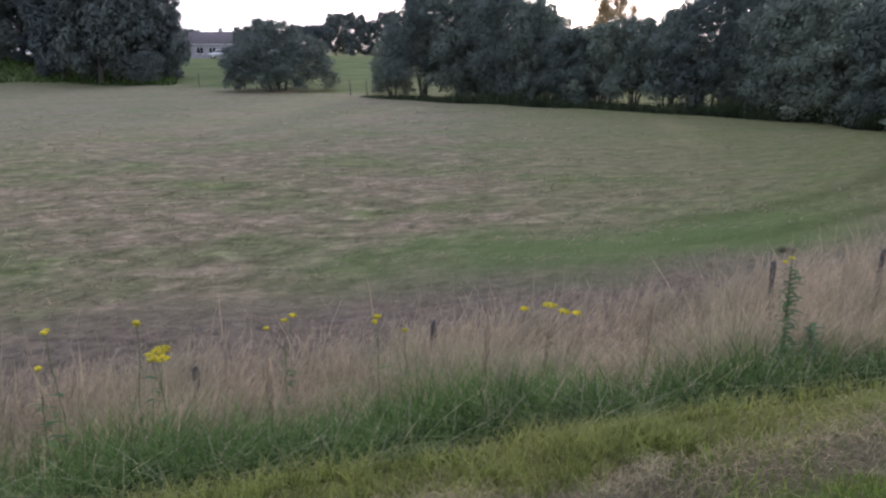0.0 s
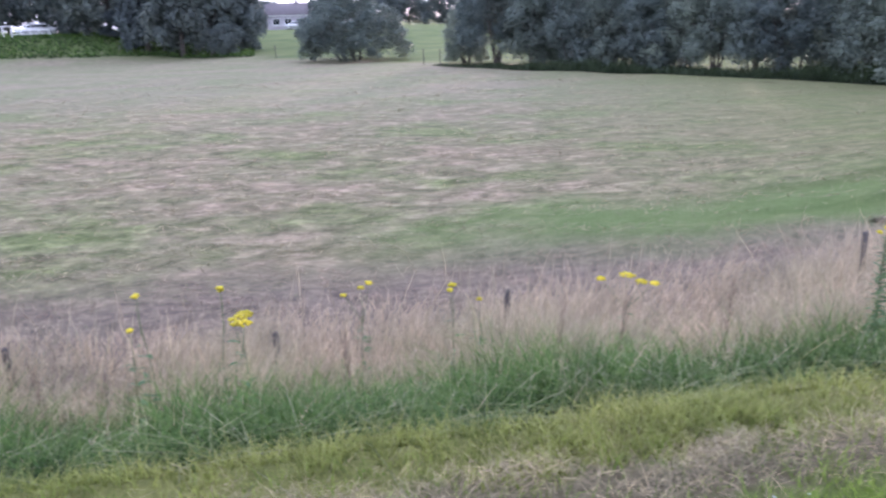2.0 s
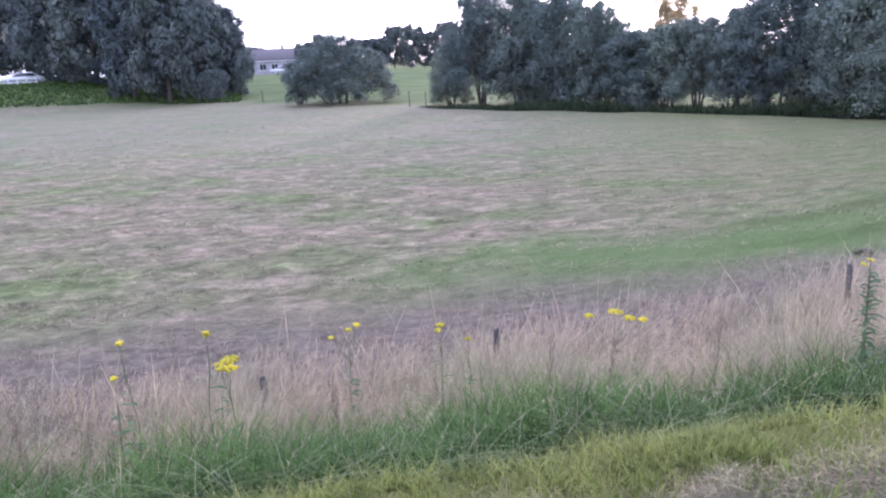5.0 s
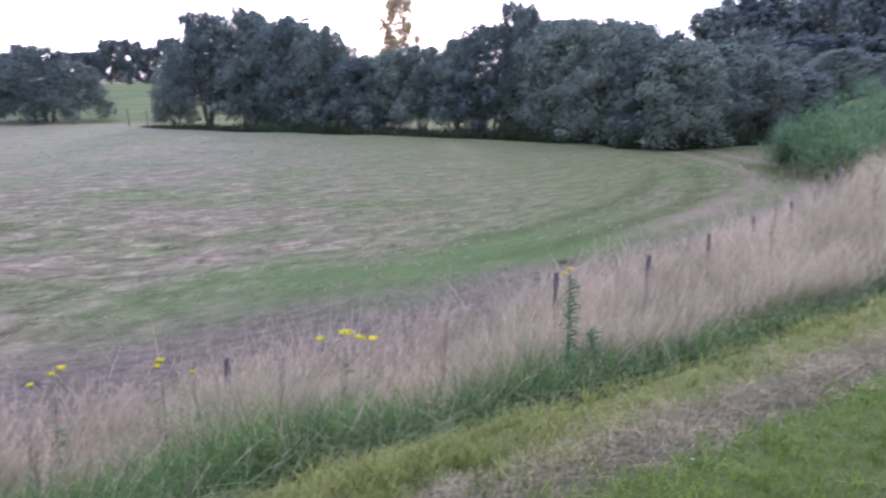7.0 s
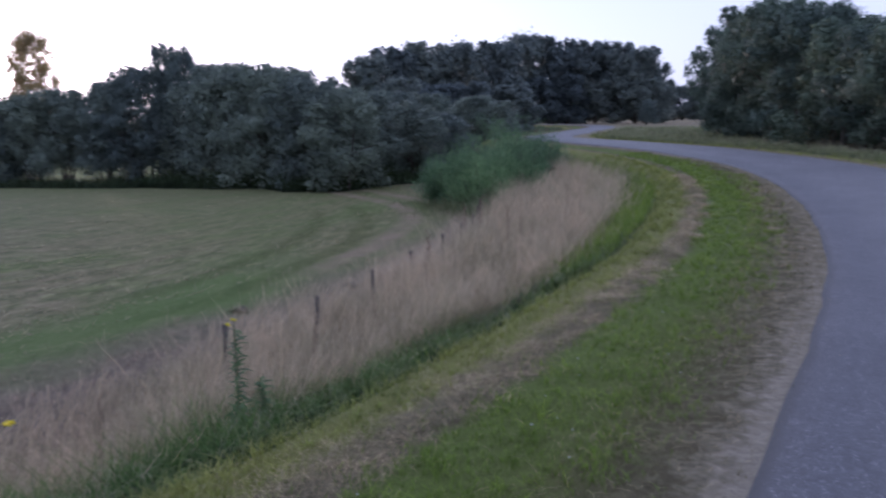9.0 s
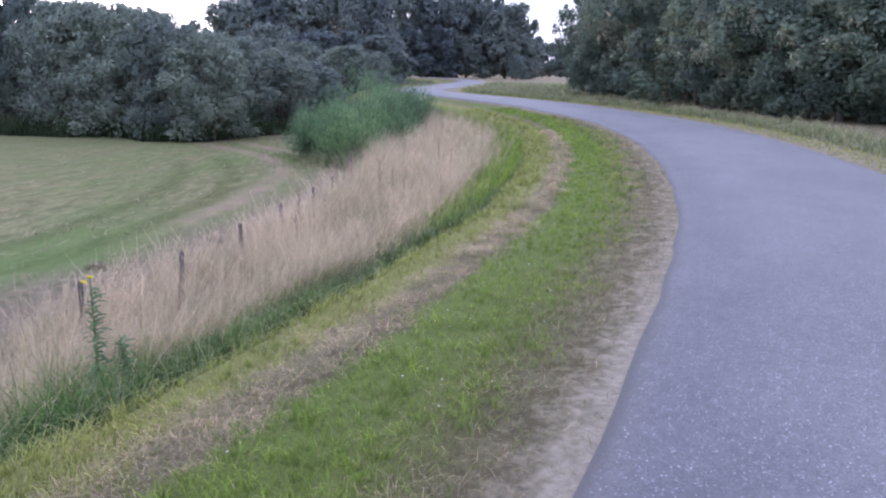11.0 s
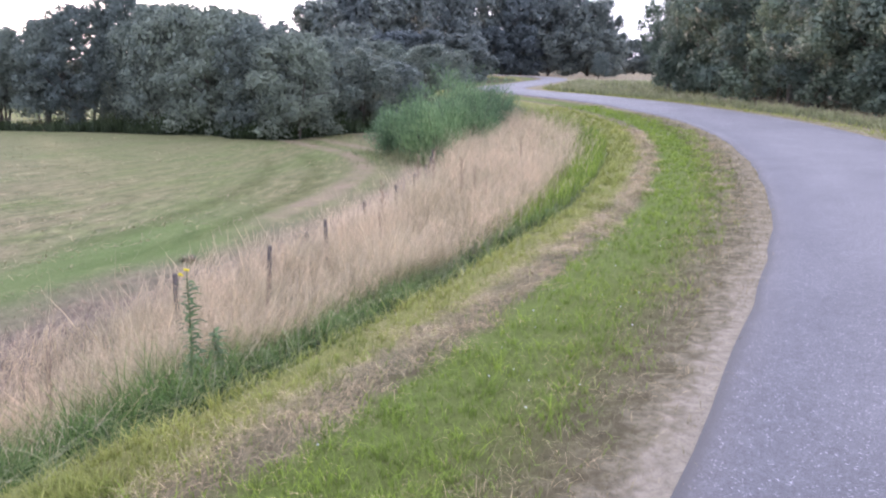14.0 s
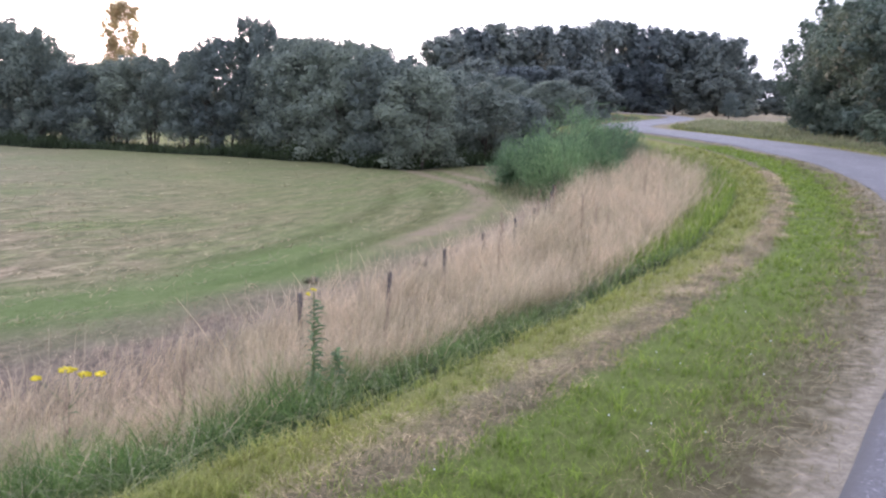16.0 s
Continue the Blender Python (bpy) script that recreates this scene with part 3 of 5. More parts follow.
    x, y, z, size = (np.repeat(q, per) for q in (x, y, z, size))
    r = 0.11 * size * np.sqrt(rng.uniform(0, 1, n * per))
    far = smooth(np.hypot(x, y), 7, 25)
    h = size * rng.uniform(0.16, 0.46, n * per)
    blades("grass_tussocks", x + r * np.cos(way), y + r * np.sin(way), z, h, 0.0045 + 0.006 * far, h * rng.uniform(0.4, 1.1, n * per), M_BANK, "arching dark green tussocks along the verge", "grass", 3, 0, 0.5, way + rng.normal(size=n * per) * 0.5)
    # long blades fallen over the verge's edge
    x, y, z, s, d = strewn(2300, -5, 18, 2.35, 3.3, 1.4)
    h = rng.uniform(0.12, 0.35, len(x))
    blades("fallen_grass_blades", x, y, z + 0.02, h, 0.0045, rng.uniform(0.3, 0.75, len(x)), M_FALLEN, "long pale grass blades flopped over the verge", "grass", 5, 0, 0.75)
    # the mown verge, in small clumps
    n = 15000
    x, y, z, s, d = strewn(n, -3, 32, 0.3, 2.55, 1.6)
    per = 7
    size = np.repeat(rng.uniform(0.5, 1.5, n), per)
    x, y = np.repeat(x, per) + rng.normal(size=n * per) * 0.018 * size, np.repeat(y, per) + rng.normal(size=n * per) * 0.018 * size
    d, s = np.repeat(d, per), np.repeat(s, per)
    z = np.repeat(z, per)
    dd = ragged(x, y, d)
    lime = smooth(dd, 1.9, 2.05)
    keep = rng.uniform(0, 1, n * per) < np.clip(0.06 + 0.94 * smooth(dd, 0.42, 0.66), 0, 1) * (1 - 0.88 * (smooth(dd, 1.48, 1.62) - lime))
    for name, sel, mat, label in (("mown_verge_grass", lime < 0.5, M_LAWN, "short mown green grass of the verge"), ("yellow_verge_grass", lime >= 0.5, M_LIME, "short yellowish grass along the bank's top")):
        k = keep & sel
        far = smooth(np.hypot(x[k], y[k]), 5, 22)
        h = rng.uniform(0.03, 0.08, k.sum()) * size[k] * (1.3 if name[0] == "y" else 1.0) * (0.6 + 0.7 * patchy(x[k], y[k], 4))
        blades(name, x[k], y[k], z[k], h, 0.004 + 0.008 * far, h * rng.uniform(0.3, 1.4, k.sum()), mat, label, "grass", 2)
    # cut grass lying on the verge, heaped in a swath and strewn along the path's edge
    for n, mid, spread, deep in ((50000, 1.77, 0.14, 0.08), (12000, 0.58, 0.26, 0.015), (10000, 1.85, 0.34, 0.03)):
        x, y, z, s, d = strewn(n, -2, 22, 0, 1)
        d = mid + spread * (1 - 0.35 * smooth(s, 6, 14)) * rng.normal(size=n)
        x, y = along(s, d)
        x, y = x + 0.12 * np.sin(y * 5 + x * 3), y + 0.14 * (patchy(x, y, 1.1) - 0.5) + 0.1 * (patchy(x, y, 3.7) - 0.5)
        heap = np.exp(-((d - mid) / spread)**2) * smooth(patchy(x, y, 3.3) + 0.4 * patchy(y, x, 8), 0.3, 1.0)
        k = rng.uniform(0, 1, n) < 0.5 + 0.5 * smooth(patchy(x, y, 6) + 0.3 * patchy(y, x, 2), 0.3, 0.9)
        x, y, heap = x[k], y[k], heap[k]
        z = ground_z(x, y) + rng.uniform(0.004, 0.02, len(x)) + deep * heap * rng.uniform(0, 1, len(x))
        blades("cut_grass_litter", x, y, z, rng.uniform(-0.012, 0.035, len(x)), 0.0022 + 0.0026 * smooth(np.hypot(x, y), 5, 20), rng.uniform(0.03, 0.14, len(x)), M_STRAW, "pale dry cut grass lying on the verge", "cut grass", 2)
    # thin worn grass between the path and the turf
    n = 36000
    x, y, z, s, d = strewn(n, -3, 28, 0.0, 0.9, 1.3)
    dd = ragged(x, y, d)
    keep = rng.uniform(0, 1, n) < (0.13 + 0.22 * smooth(s, 4, 9) + 0.75 * smooth(dd, 0.18, 0.38)) * (0.25 + 0.75 * smooth(patchy(x, y, 5) + 0.5 * patchy(y, x, 11), 0.4, 0.95))
    x, y, z = x[keep], y[keep], z[keep]
    h = rng.uniform(0.012, 0.07, len(x))
    blades("worn_edge_grass", x, y, z, h, 0.0034 + 0.006 * smooth(np.hypot(x, y), 5, 22), h * rng.uniform(0.5, 2.2, len(x)), M_WORN, "thin trodden dry grass along the path's edge", "grass", 2)
    # rough grass round the feathery bushes
    n = 9000
    a, r = np.radians(43.5 + 2.6 * rng.normal(size=n)), 28 + 1.7 * rng.normal(size=n)
    x, y = r * np.sin(a), r * np.cos(a)
    d, _ = offset(x, y)
    k = d > 5
    h = rng.uniform(0.2, 0.75, n) * np.exp(-0.5 * ((np.degrees(a) - 43.5) / 4.5)**2)
    blades("rough_field_corner_grass", x[k], y[k], ground_z(x[k], y[k], d[k]), h[k], 0.013, h[k] * rng.uniform(0.2, 0.7, k.sum()), M_ROUGH, "rough grass round the bushes in the field's corner", "grass", 3)
    # rough grass along the far side of the path
    n = 20000
    s, d = rng.uniform(6, 62, n), -PATH_WIDTH - 0.1 - 3.2 * rng.uniform(0, 1, n)**0.8
    x, y = along(s, d)
    z = ground_z(x, y, d)
    rough = smooth(-d, PATH_WIDTH + 0.9, PATH_WIDTH + 1.5)
    h = (0.06 + 0.2 * rough * rng.uniform(0.2, 1.5, n)) * (0.5 + 0.9 * patchy(x, y, 1.7))
    k = rough < 0.5
    blades("far_verge_grass", x[k], y[k], z[k], h[k], 0.018, h[k] * rng.uniform(0.2, 0.8, k.sum()), M_LIME, "short yellowish grass on the far verge", "grass", 2)
    k = ~k
    blades("rough_roadside_grass", x[k], y[k], z[k], h[k], 0.02, h[k] * rng.uniform(0.2, 0.8, k.sum()), M_ROUGH, "rough pale seeding grass beneath the roadside trees", "grass", 3)
    # pale grass in the bend beyond
    n = 7000
    s, d = rng.uniform(38, 85, n), -PATH_WIDTH - 0.3 - 14 * rng.uniform(0, 1, n)
    x, y = along(s, d)
    h = rng.uniform(0.12, 0.35, n)
    dd, _ = offset(x, y)
    k = dd < -PATH_WIDTH - 0.2
    blades("dry_meadow_grass", x[k], y[k], ground_z(x[k], y[k], dd[k]), h[k], 0.05, h[k] * 0.4, M_ROUGH, "dry pale meadow grass inside the far bend", "grass", 2)
    # nettles and long grass under the hedge
    n = 19000
    a = rng.uniform(-6, 38, n)
    r = np.interp(a, FIELD_END[0], FIELD_END[1]) + 0.2 + 3.4 * rng.uniform(0, 1, n)**1.3
    x, y = r * np.sin(np.radians(a)), r * np.cos(np.radians(a))
    h = rng.uniform(0.15, 1.0, n) * np.interp(a, [-6, -3, 0, 4, 8, 11, 16, 19, 26, 38], [0.05, 0.3, 0.4, 0.9, 0.8, 0.42, 0.5, 0.9, 1.2, 1.1]) * (0.35 + 0.9 * patchy(x, y, 1.3))
    blades("hedge_undergrowth", x, y, ground_z(x, y), h, 0.045, h * rng.uniform(0.2, 0.7, n), M_NETTLE, "dark nettles and long grass under the hedge", "undergrowth", 2)
    # lush grass on the slope beneath the tall trees
    n = 8000
    a, r = rng.uniform(-38, -18.5, n), rng.uniform(0, 1, n)
    r = np.interp(a, [-38, -25, -19], [86.5, 84, 77.5]) + 20 * r**1.2
    x, y = r * np.sin(np.radians(a)), r * np.cos(np.radians(a))
    h = rng.uniform(0.15, 0.5, n)
    blades("meadow_slope_grass", x, y, ground_z(x, y), h, 0.13, h * 0.5, M_BANK, "lush green grass on the slope beneath the trees", "grass", 2)
    # wisps of cut hay left lying in rows on the field
    n, per = 5200, 9
    r, a = 9 + 36 * rng.uniform(0, 1, n)**1.4, np.radians(rng.uniform(-38, 42, n))
    x, y = r * np.sin(a), r * np.cos(a)
    d, _ = offset(x, y)
    k = (d > 9.5) & (rng.uniform(0, 1, n) < smooth(patchy(x * 0.45, y * 2.2, 1.1) + 0.4 * patchy(x * 0.2, y * 0.6, 0.7), 0.45, 1.0) * (1 - 0.8 * smooth(x, 3, 9)))
    x, y, r = np.repeat(x[k], per), np.repeat(y[k], per), np.repeat(r[k], per)
    bow = np.arctan(0.3 + 0.043 * np.clip(x, -12, 22)) * (1 - smooth(y, 16, 25))
    u, w = rng.normal(size=len(x)) * 0.28, rng.normal(size=len(x)) * 0.07
    x, y = x + u * np.cos(bow) - w * np.sin(bow), y + u * np.sin(bow) + w * np.cos(bow)
    blades("hay_wisps", x, y, ground_z(x, y) + rng.uniform(0.005, 0.05, len(x)), rng.uniform(-0.01, 0.06, len(x)), 0.005 + 0.0005 * r, rng.uniform(0.06, 0.2, len(x)), M_HAY, "wisps of pale cut hay left in rows on the field", "hay", 2, 0, 0, bow + rng.normal(size=len(x)) * 0.7 + np.pi * rng.integers(0, 2, len(x)))
    # dead stalks and litter over the bare earth beyond the fence
    n = 15000
    s, d = rng.uniform(-9, 9, n), 5.9 + 3.4 * rng.uniform(0, 1, n)**1.2
    x, y = along(s, d)
    k = rng.uniform(0, 1, n) < smooth(patchy(x, y * 1.5, 1.6) + 0.35 * patchy(y, x, 5), 0.35, 1.0)
    x, y, d = x[k], y[k], d[k]
    h = rng.uniform(0.02, 0.16, len(x)) * (1 - 0.5 * smooth(d, 7, 9))
    blades("dead_litter", x, y, ground_z(x, y, d), h, 0.006, rng.uniform(0.04, 0.2, len(x)), M_LITTER, "dead pinkish stalks and litter on the bare earth", "litter", 2)
    # stubble and hay on the field
    n = 90000
    r, a = 8 + 44 * rng.uniform(0, 1, n)**1.6, np.radians(rng.uniform(-38, 46, n))
    x, y = r * np.sin(a), r * np.cos(a)
    d, _ = offset(x, y)
    keep = (rng.uniform(0, 1, n) < 0.12 + 0.88 * smooth(d, 8.4, 10.0)) & (d > 6.2) & (rng.uniform(0, 1, n) < 0.12 + 0.88 * patchy(x * 0.5, y * 1.6, 0.9)**1.5)
    x, y, d, r = x[keep], y[keep], d[keep], r[keep]
    z = ground_z(x, y, d)
    h = rng.uniform(0.006, 0.026, len(x))
    k = patchy(x * 0.35 + 3, y * 0.9, 0.8) > 0.62
    blades("field_stubble", x[~k], y[~k], z[~k], h[~k], 0.008 + 0.0008 * r[~k], h[~k] * rng.uniform(2.0, 6.0, (~k).sum()), M_STUBBLE, "short pale stubble of the mown hay field", "stubble", 2)
    blades("field_regrowth", x[k], y[k], z[k], 0.6 * h[k], 0.008 + 0.0008 * r[k], h[k] * rng.uniform(1.0, 3.0, k.sum()), M_REGROW, "green regrowth in patches of the mown field", "grass", 2)


build_grass()


def tube(points, radii, sides=6):
    """A tapered tube along the points: vertices and quads."""
    p = np.asarray(points, float)
    v = []
    for i, c in enumerate(p):
        t = p[min(i + 1, len(p) - 1)] - p[max(i - 1, 0)]
        t /= np.linalg.norm(t) + 1e-9
        u = np.cross(t, (0.3, 0.9, 0.2))
        u /= np.linalg.norm(u)
        w = np.cross(t, u)
        for k in range(sides):
            a = 2 * np.pi * k / sides
            v.append(c + radii[i] * (np.cos(a) * u + np.sin(a) * w))
    f = [(i * sides + k, i * sides + (k + 1) % sides, (i + 1) * sides + (k + 1) % sides, (i + 1) * sides + k) for i in range(len(p) - 1) for k in range(sides)]
    return np.array(v), np.array(f)


def joined(pieces):
    vs, fs, n = [], [], 0
    for v, f in pieces:
        vs.append(v)
        fs.append(f + n)
        n += len(v)
    return np.vstack(vs), [np.vstack(fs)]


def crown(g, lobes, n, leaf, mat, hang=0.0, fill=0.22):
    """Leaves as small pointed blades on and in a crown of uneven lobes."""
    lobes = np.array(lobes)
    wt = (lobes[:, 3] * lobes[:, 4])
    k = g.choice(len(lobes), n, p=wt / wt.sum())
    u = g.normal(size=(n, 3))
    u /= np.linalg.norm(u, axis=1)[:, None]
    rad = 0.45 + 0.62 * g.uniform(0, 1, n)**0.7 + (g.uniform(0, 1, n) < 0.16) * g.uniform(0, 0.3, n)
    bump = 1 + 0.13 * np.sin(u[:, 0] * 7 + k) * np.sin(u[:, 1] * 6 + 2 * k) + 0.08 * np.sin(u[:, 2] * 11 + k)
    c = lobes[k, :3] + u * lobes[k, 3:6] * (rad * bump)[:, None]
    c[:, 2] -= hang * g.uniform(0, 1, n) * np.hypot(u[:, 0], u[:, 1])
    c[:, 2] = np.maximum(c[:, 2], 0.08 + 0.3 * g.uniform(0, 1, n))
    nn = u + 0.42 * g.normal(size=(n, 3)) + (0, 0, 0.3)
    nn /= np.linalg.norm(nn, axis=1)[:, None]
    a = np.cross(nn, g.normal(size=(n, 3)))
    a /= np.linalg.norm(a, axis=1)[:, None]
    b = np.cross(nn, a)
    inner = g.uniform(0, 1, n) < fill
    c = np.where(inner[:, None], lobes[k, :3] + u * lobes[k, 3:6] * g.uniform(0.35, 0.7, n)[:, None], c)
    c[:, 2] = np.maximum(c[:, 2], 0.1)
    grow = np.where(inner, 1.9, 1.0)[:, None]
    ln, wd = grow * leaf * g.uniform(0.6, 1.5, n)[:, None], grow * leaf * 0.55 * g.uniform(0.6, 1.3, n)[:, None]
    v = np.stack([c - a * ln * 0.7 + b * wd * 1.15, c - a * ln * 0.7 - b * wd * 1.15, c + a * ln * 1.1], 1).reshape(-1, 3)
    me = link_mesh("crown", v, [np.arange(3 * n).reshape(-1, 3)], mat, smooth_shade=True)
    main = lobes[k, :3] - (0, 0, 2.6)
    main /= np.linalg.norm(main, axis=1)[:, None] + 0.3
    soft = 0.4 * u + 0.6 * main + 0.75 * nn + (0, 0, 0.25)
    soft /= np.linalg.norm(soft, axis=1)[:, None]
    me.normals_split_custom_set_from_vertices(np.repeat(soft, 3, axis=0))
    return me


def limbs(g, height, spread, stems, thick, mat):
    pieces = []
    for i in range(stems):
        a = g.uniform(0, 6.28)
        foot = np.array([np.cos(a), np.sin(a), 0]) * (0.0 if stems == 1 else g.uniform(0.1, 0.35) * spread * 0.4)
        top = foot * 2.5 + np.array([g.normal() * 0.12 * spread, g.normal() * 0.12 * spread, height * g.uniform(0.6, 0.8)])
        mid = (foot + top) / 2 + g.normal(size=3) * 0.12
        foot[2] = -0.2
        pieces.append(tube([foot, foot * 0.6 + mid * 0.4, mid, top], [thick * 1.25, thick, thick * 0.75, thick * 0.2], 7))
        for _ in range(4 if stems == 1 else 3):
            t = g.uniform(0.25, 0.8)
            st = foot * (1 - t) + top * t
            b = g.uniform(0, 6.28)
            end = st + np.array([np.cos(b) * spread * g.uniform(0.25, 0.45), np.sin(b) * spread * g.uniform(0.25, 0.45), height * g.uniform(0.08, 0.3)])
            pieces.append(tube([st, (st + end) / 2 + (0, 0, 0.1), end], [thick * 0.5, thick * 0.32, thick * 0.08], 5))
    v, f = joined(pieces)
    return link_mesh("trunk", v, f, mat, smooth_shade=True)


PROTO = {}


def make_tree(kind, variant):
    """A tree 6 m wide and 6 m high, its foot at the origin."""
    g = np.random.default_rng(sum(map(ord, kind)) * 10 + variant)
    lobes = []
    if kind == "shrub":
        low, count, mat, leaf, n, stems, thick = (0.05, 0.05, 0.1, 0.55)[variant], 26, M_WILLOW, 0.06, 22500, 5, 0.07
    elif kind == "dome":
        low, count, mat, leaf, n, stems, thick = 0.05, 0, M_WILLOW, 0.05, 34000, 7, 0.05
    elif kind == "roadside":
        low, count, mat, leaf, n, stems, thick = 0.1, 24, M_OAK, 0.065, 18500, 2, 0.11
    elif kind == "dark":
        low, count, mat, leaf, n, stems, thick = 0.15, 22, M_DARKLEAF, 0.092, 11000, 1, 0.14
    elif kind == "wood":
        low, count, mat, leaf, n, stems, thick = 0.1, 22, M_DARKLEAF, 0.128, 6800, 1, 0.13
    else:
        low, count, mat, leaf, n, stems, thick = 1.2, 150, M_GOLD, 0.066, 14000, 1, 0.06
    if kind == "dome":
        for i in range(60):
            a, t = i * 2.4, (i + 0.5) / 60
            w = 2.45 * math.sqrt(1 - t**2.2) * g.uniform(0.75, 1.0)
            r = g.uniform(0.4, 0.75)
            lobes.append((math.cos(a) * w, math.sin(a) * w, 0.55 + 4.6 * t, r * 0.85, r * 0.85, r * 1.25))
        lobes += [(0, 0, 2.4, 2.1, 2.1, 2.4)]
    for i in range(0 if kind == "dome" else count):
        h = low + 0.5 + (5.1 - low) * (i + 0.5) / count
        t = (h - low) / (6 - low)
        if kind == "birch":
            w = 1.9 * math.sqrt(max(0.0, 1 - t**2.2)) + 0.12
            r = g.uniform(0.18, 0.36)
        else:
            w = 2.1 * math.sqrt(max(0.05, 1 - (max(0, t - 0.3) / 0.72)**2.2)) * (0.88 + 0.12 * min(1, t * 3))
            r = g.uniform(0.55, 1.2)
        a = i * 2.4 + g.uniform(-0.5, 0.5)
        q = w * g.uniform(0.3, 0.95)
        lobes.append((math.cos(a) * q, math.sin(a) * q, min(h, 5.9 - r * 0.8), r * g.uniform(0.9, 1.2), r * g.uniform(0.9, 1.2), r * g.uniform(0.7, 1.0)))
    if kind != "birch":
        # smaller billows on the outer and upper side of each lobe
        for cx, cy, cz, rx, ry, rz in list(lobes):
            for _ in range(6):
                u = g.normal(size=3) + np.array([cx, cy, 1.2]) * (0.5, 0.5, 0.5)
                u /= np.linalg.norm(u)
                q = g.uniform(0.3, 0.52)
                lobes.append((cx + u[0] * rx * 0.8, cy + u[1] * ry * 0.8, min(cz + u[2] * rz * 0.8, 6 - q * rz), rx * q, ry * q, rz * q))
    names = {"shrub": "willow_shrub", "dome": "willow_shrub", "roadside": "roadside_tree", "dark": "broadleaf_tree", "wood": "woodland_tree", "birch": "slender_tree"}
    ob = new(names[kind])
    part("trunk", limbs(g, 5.2, 3.2, stems, thick, M_BARK), ob)
    part("crown", crown(g, lobes, n, leaf, mat, 0.3, 0.0 if kind == "birch" else 0.3), ob)
    return ob


def tree(kind, az, dist, width, height, label, category="tree", group="", variant=None, variants=4):
    """A tree seen in the direction az (degrees right of ahead) at that distance."""
    x, y = dist * math.sin(radians(az)), dist * math.cos(radians(az))
    z = float(ground_z(np.array([x]), np.array([y]))[0])
    v = int(rng.integers(variants)) if variant is None else variant
    m = pose(x, y, z - 0.05, 0, 0, rng.uniform(0, 360))
    size = Vector((width / 6 * rng.uniform(0.92, 1.08), width / 6 * rng.uniform(0.92, 1.08), height / 6))
    if (kind, v) not in PROTO:
        ob = PROTO[kind, v] = make_tree(kind, v)
        ob.matrix_basis = m @ Matrix.Diagonal((*size, 1))
    else:
        p = PROTO[kind, v]
        ob = copy_thing(p, m @ Matrix.Diagonal((size.x / p.scale.x, size.y / p.scale.y, size.z / p.scale.z, 1)))
    return tagged(ob, label, category, group)


HEDGE = [(-3.4, 58, 4.6, 4.6, 0), (-1.2, 55, 6.5, 7.7, 3), (1.6, 53, 6.5, 7.8, 1), (4.2, 50, 6, 7.1, 0), (6.6, 48.5, 5, 6.5, 2), (9.3, 47, 5.5, 4.6, 0), (11.6, 46, 5, 4.7, 3), (13.6, 45, 5, 5.0, 3), (16, 44, 5, 5.4, 3),
         (18.4, 43, 5.5, 6.1, 1), (20.9, 42.5, 4, 7.2, 2), (22.6, 40.5, 5, 6.1, 3), (25, 39, 5.5, 6.0, 0), (27.6, 37.5, 5.5, 5.8, 1), (30, 36, 5, 5.3, 2), (32.2, 35, 5, 4.7, 0), (34.4, 38, 5.5, 4.6, 1), (37, 40, 5.2, 3.9, 2), (39.3, 43, 5, 3.4, 0),
         (42, 50, 6, 3.4, 1), (3, 57, 7, 7.2, 1), (7.6, 52, 5, 5.4, 2), (24, 45, 6, 6.3, 0), (29, 43, 6, 5.9, 1), (10.5, 50, 5, 4.2, 2)]
for az, dist, w, h, v in HEDGE:
    tree("shrub", az, dist, w * 1.06, h, "dense grey-green willow shrub in the field hedge", "shrub", "hedge along the field", v)
tree("dome", -11.6, 67, 10.4, 5.9, "round free-standing willow shrub at the field's far edge", "shrub", "", 0)
tree("birch", 12, 75, 7.6, 11.2, "slender sparse tree catching low sunlight behind the hedge")
WOOD = [(33.8, 96, 8, 10), (35.6, 100, 9, 11.2), (38.2, 104, 10, 11.8), (40.6, 106, 10, 12), (43, 112, 10, 12.4), (45.2, 128, 11.5, 14.6), (47.4, 130, 11, 14), (49.5, 132, 11, 13.7), (51.7, 132, 11, 13.3), (53.6, 130, 9.5, 12.3)]
for az, dist, w, h in WOOD:
    tree("wood", az, dist, w * 1.15, h, "dark tall woodland tree beyond the bend", "tree", "wood beyond the bend")
    tree("wood", az + rng.uniform(0.6, 1.4), dist - (rng.uniform(9, 14) if az < 44 else rng.uniform(3, 6)), w * 0.95, h * rng.uniform(0.5, 0.72), "lower woodland edge tree with a rounded crown", "tree", "wood beyond the bend")
for az, dist, w, h in [(33.5, 62, 7, 5.2), (36.0, 68, 7, 5.6), (38.6, 72, 7, 5.4), (41.3, 76, 7, 5.0), (43.6, 78, 6, 4.2)]:
    tree("shrub", az, dist, w, h, "rounded shrub at the wood's edge", "shrub", "shrubs before the wood")
tree("shrub", 53.9, 104, 2.7, 3.3, "small round shrub beside the far path", "shrub")
for az in np.arange(53, 62, 1.6):
    tree("wood", az, 190, 13, rng.uniform(7.5, 9), "distant tree closing the view along the path", "tree", "distant trees")
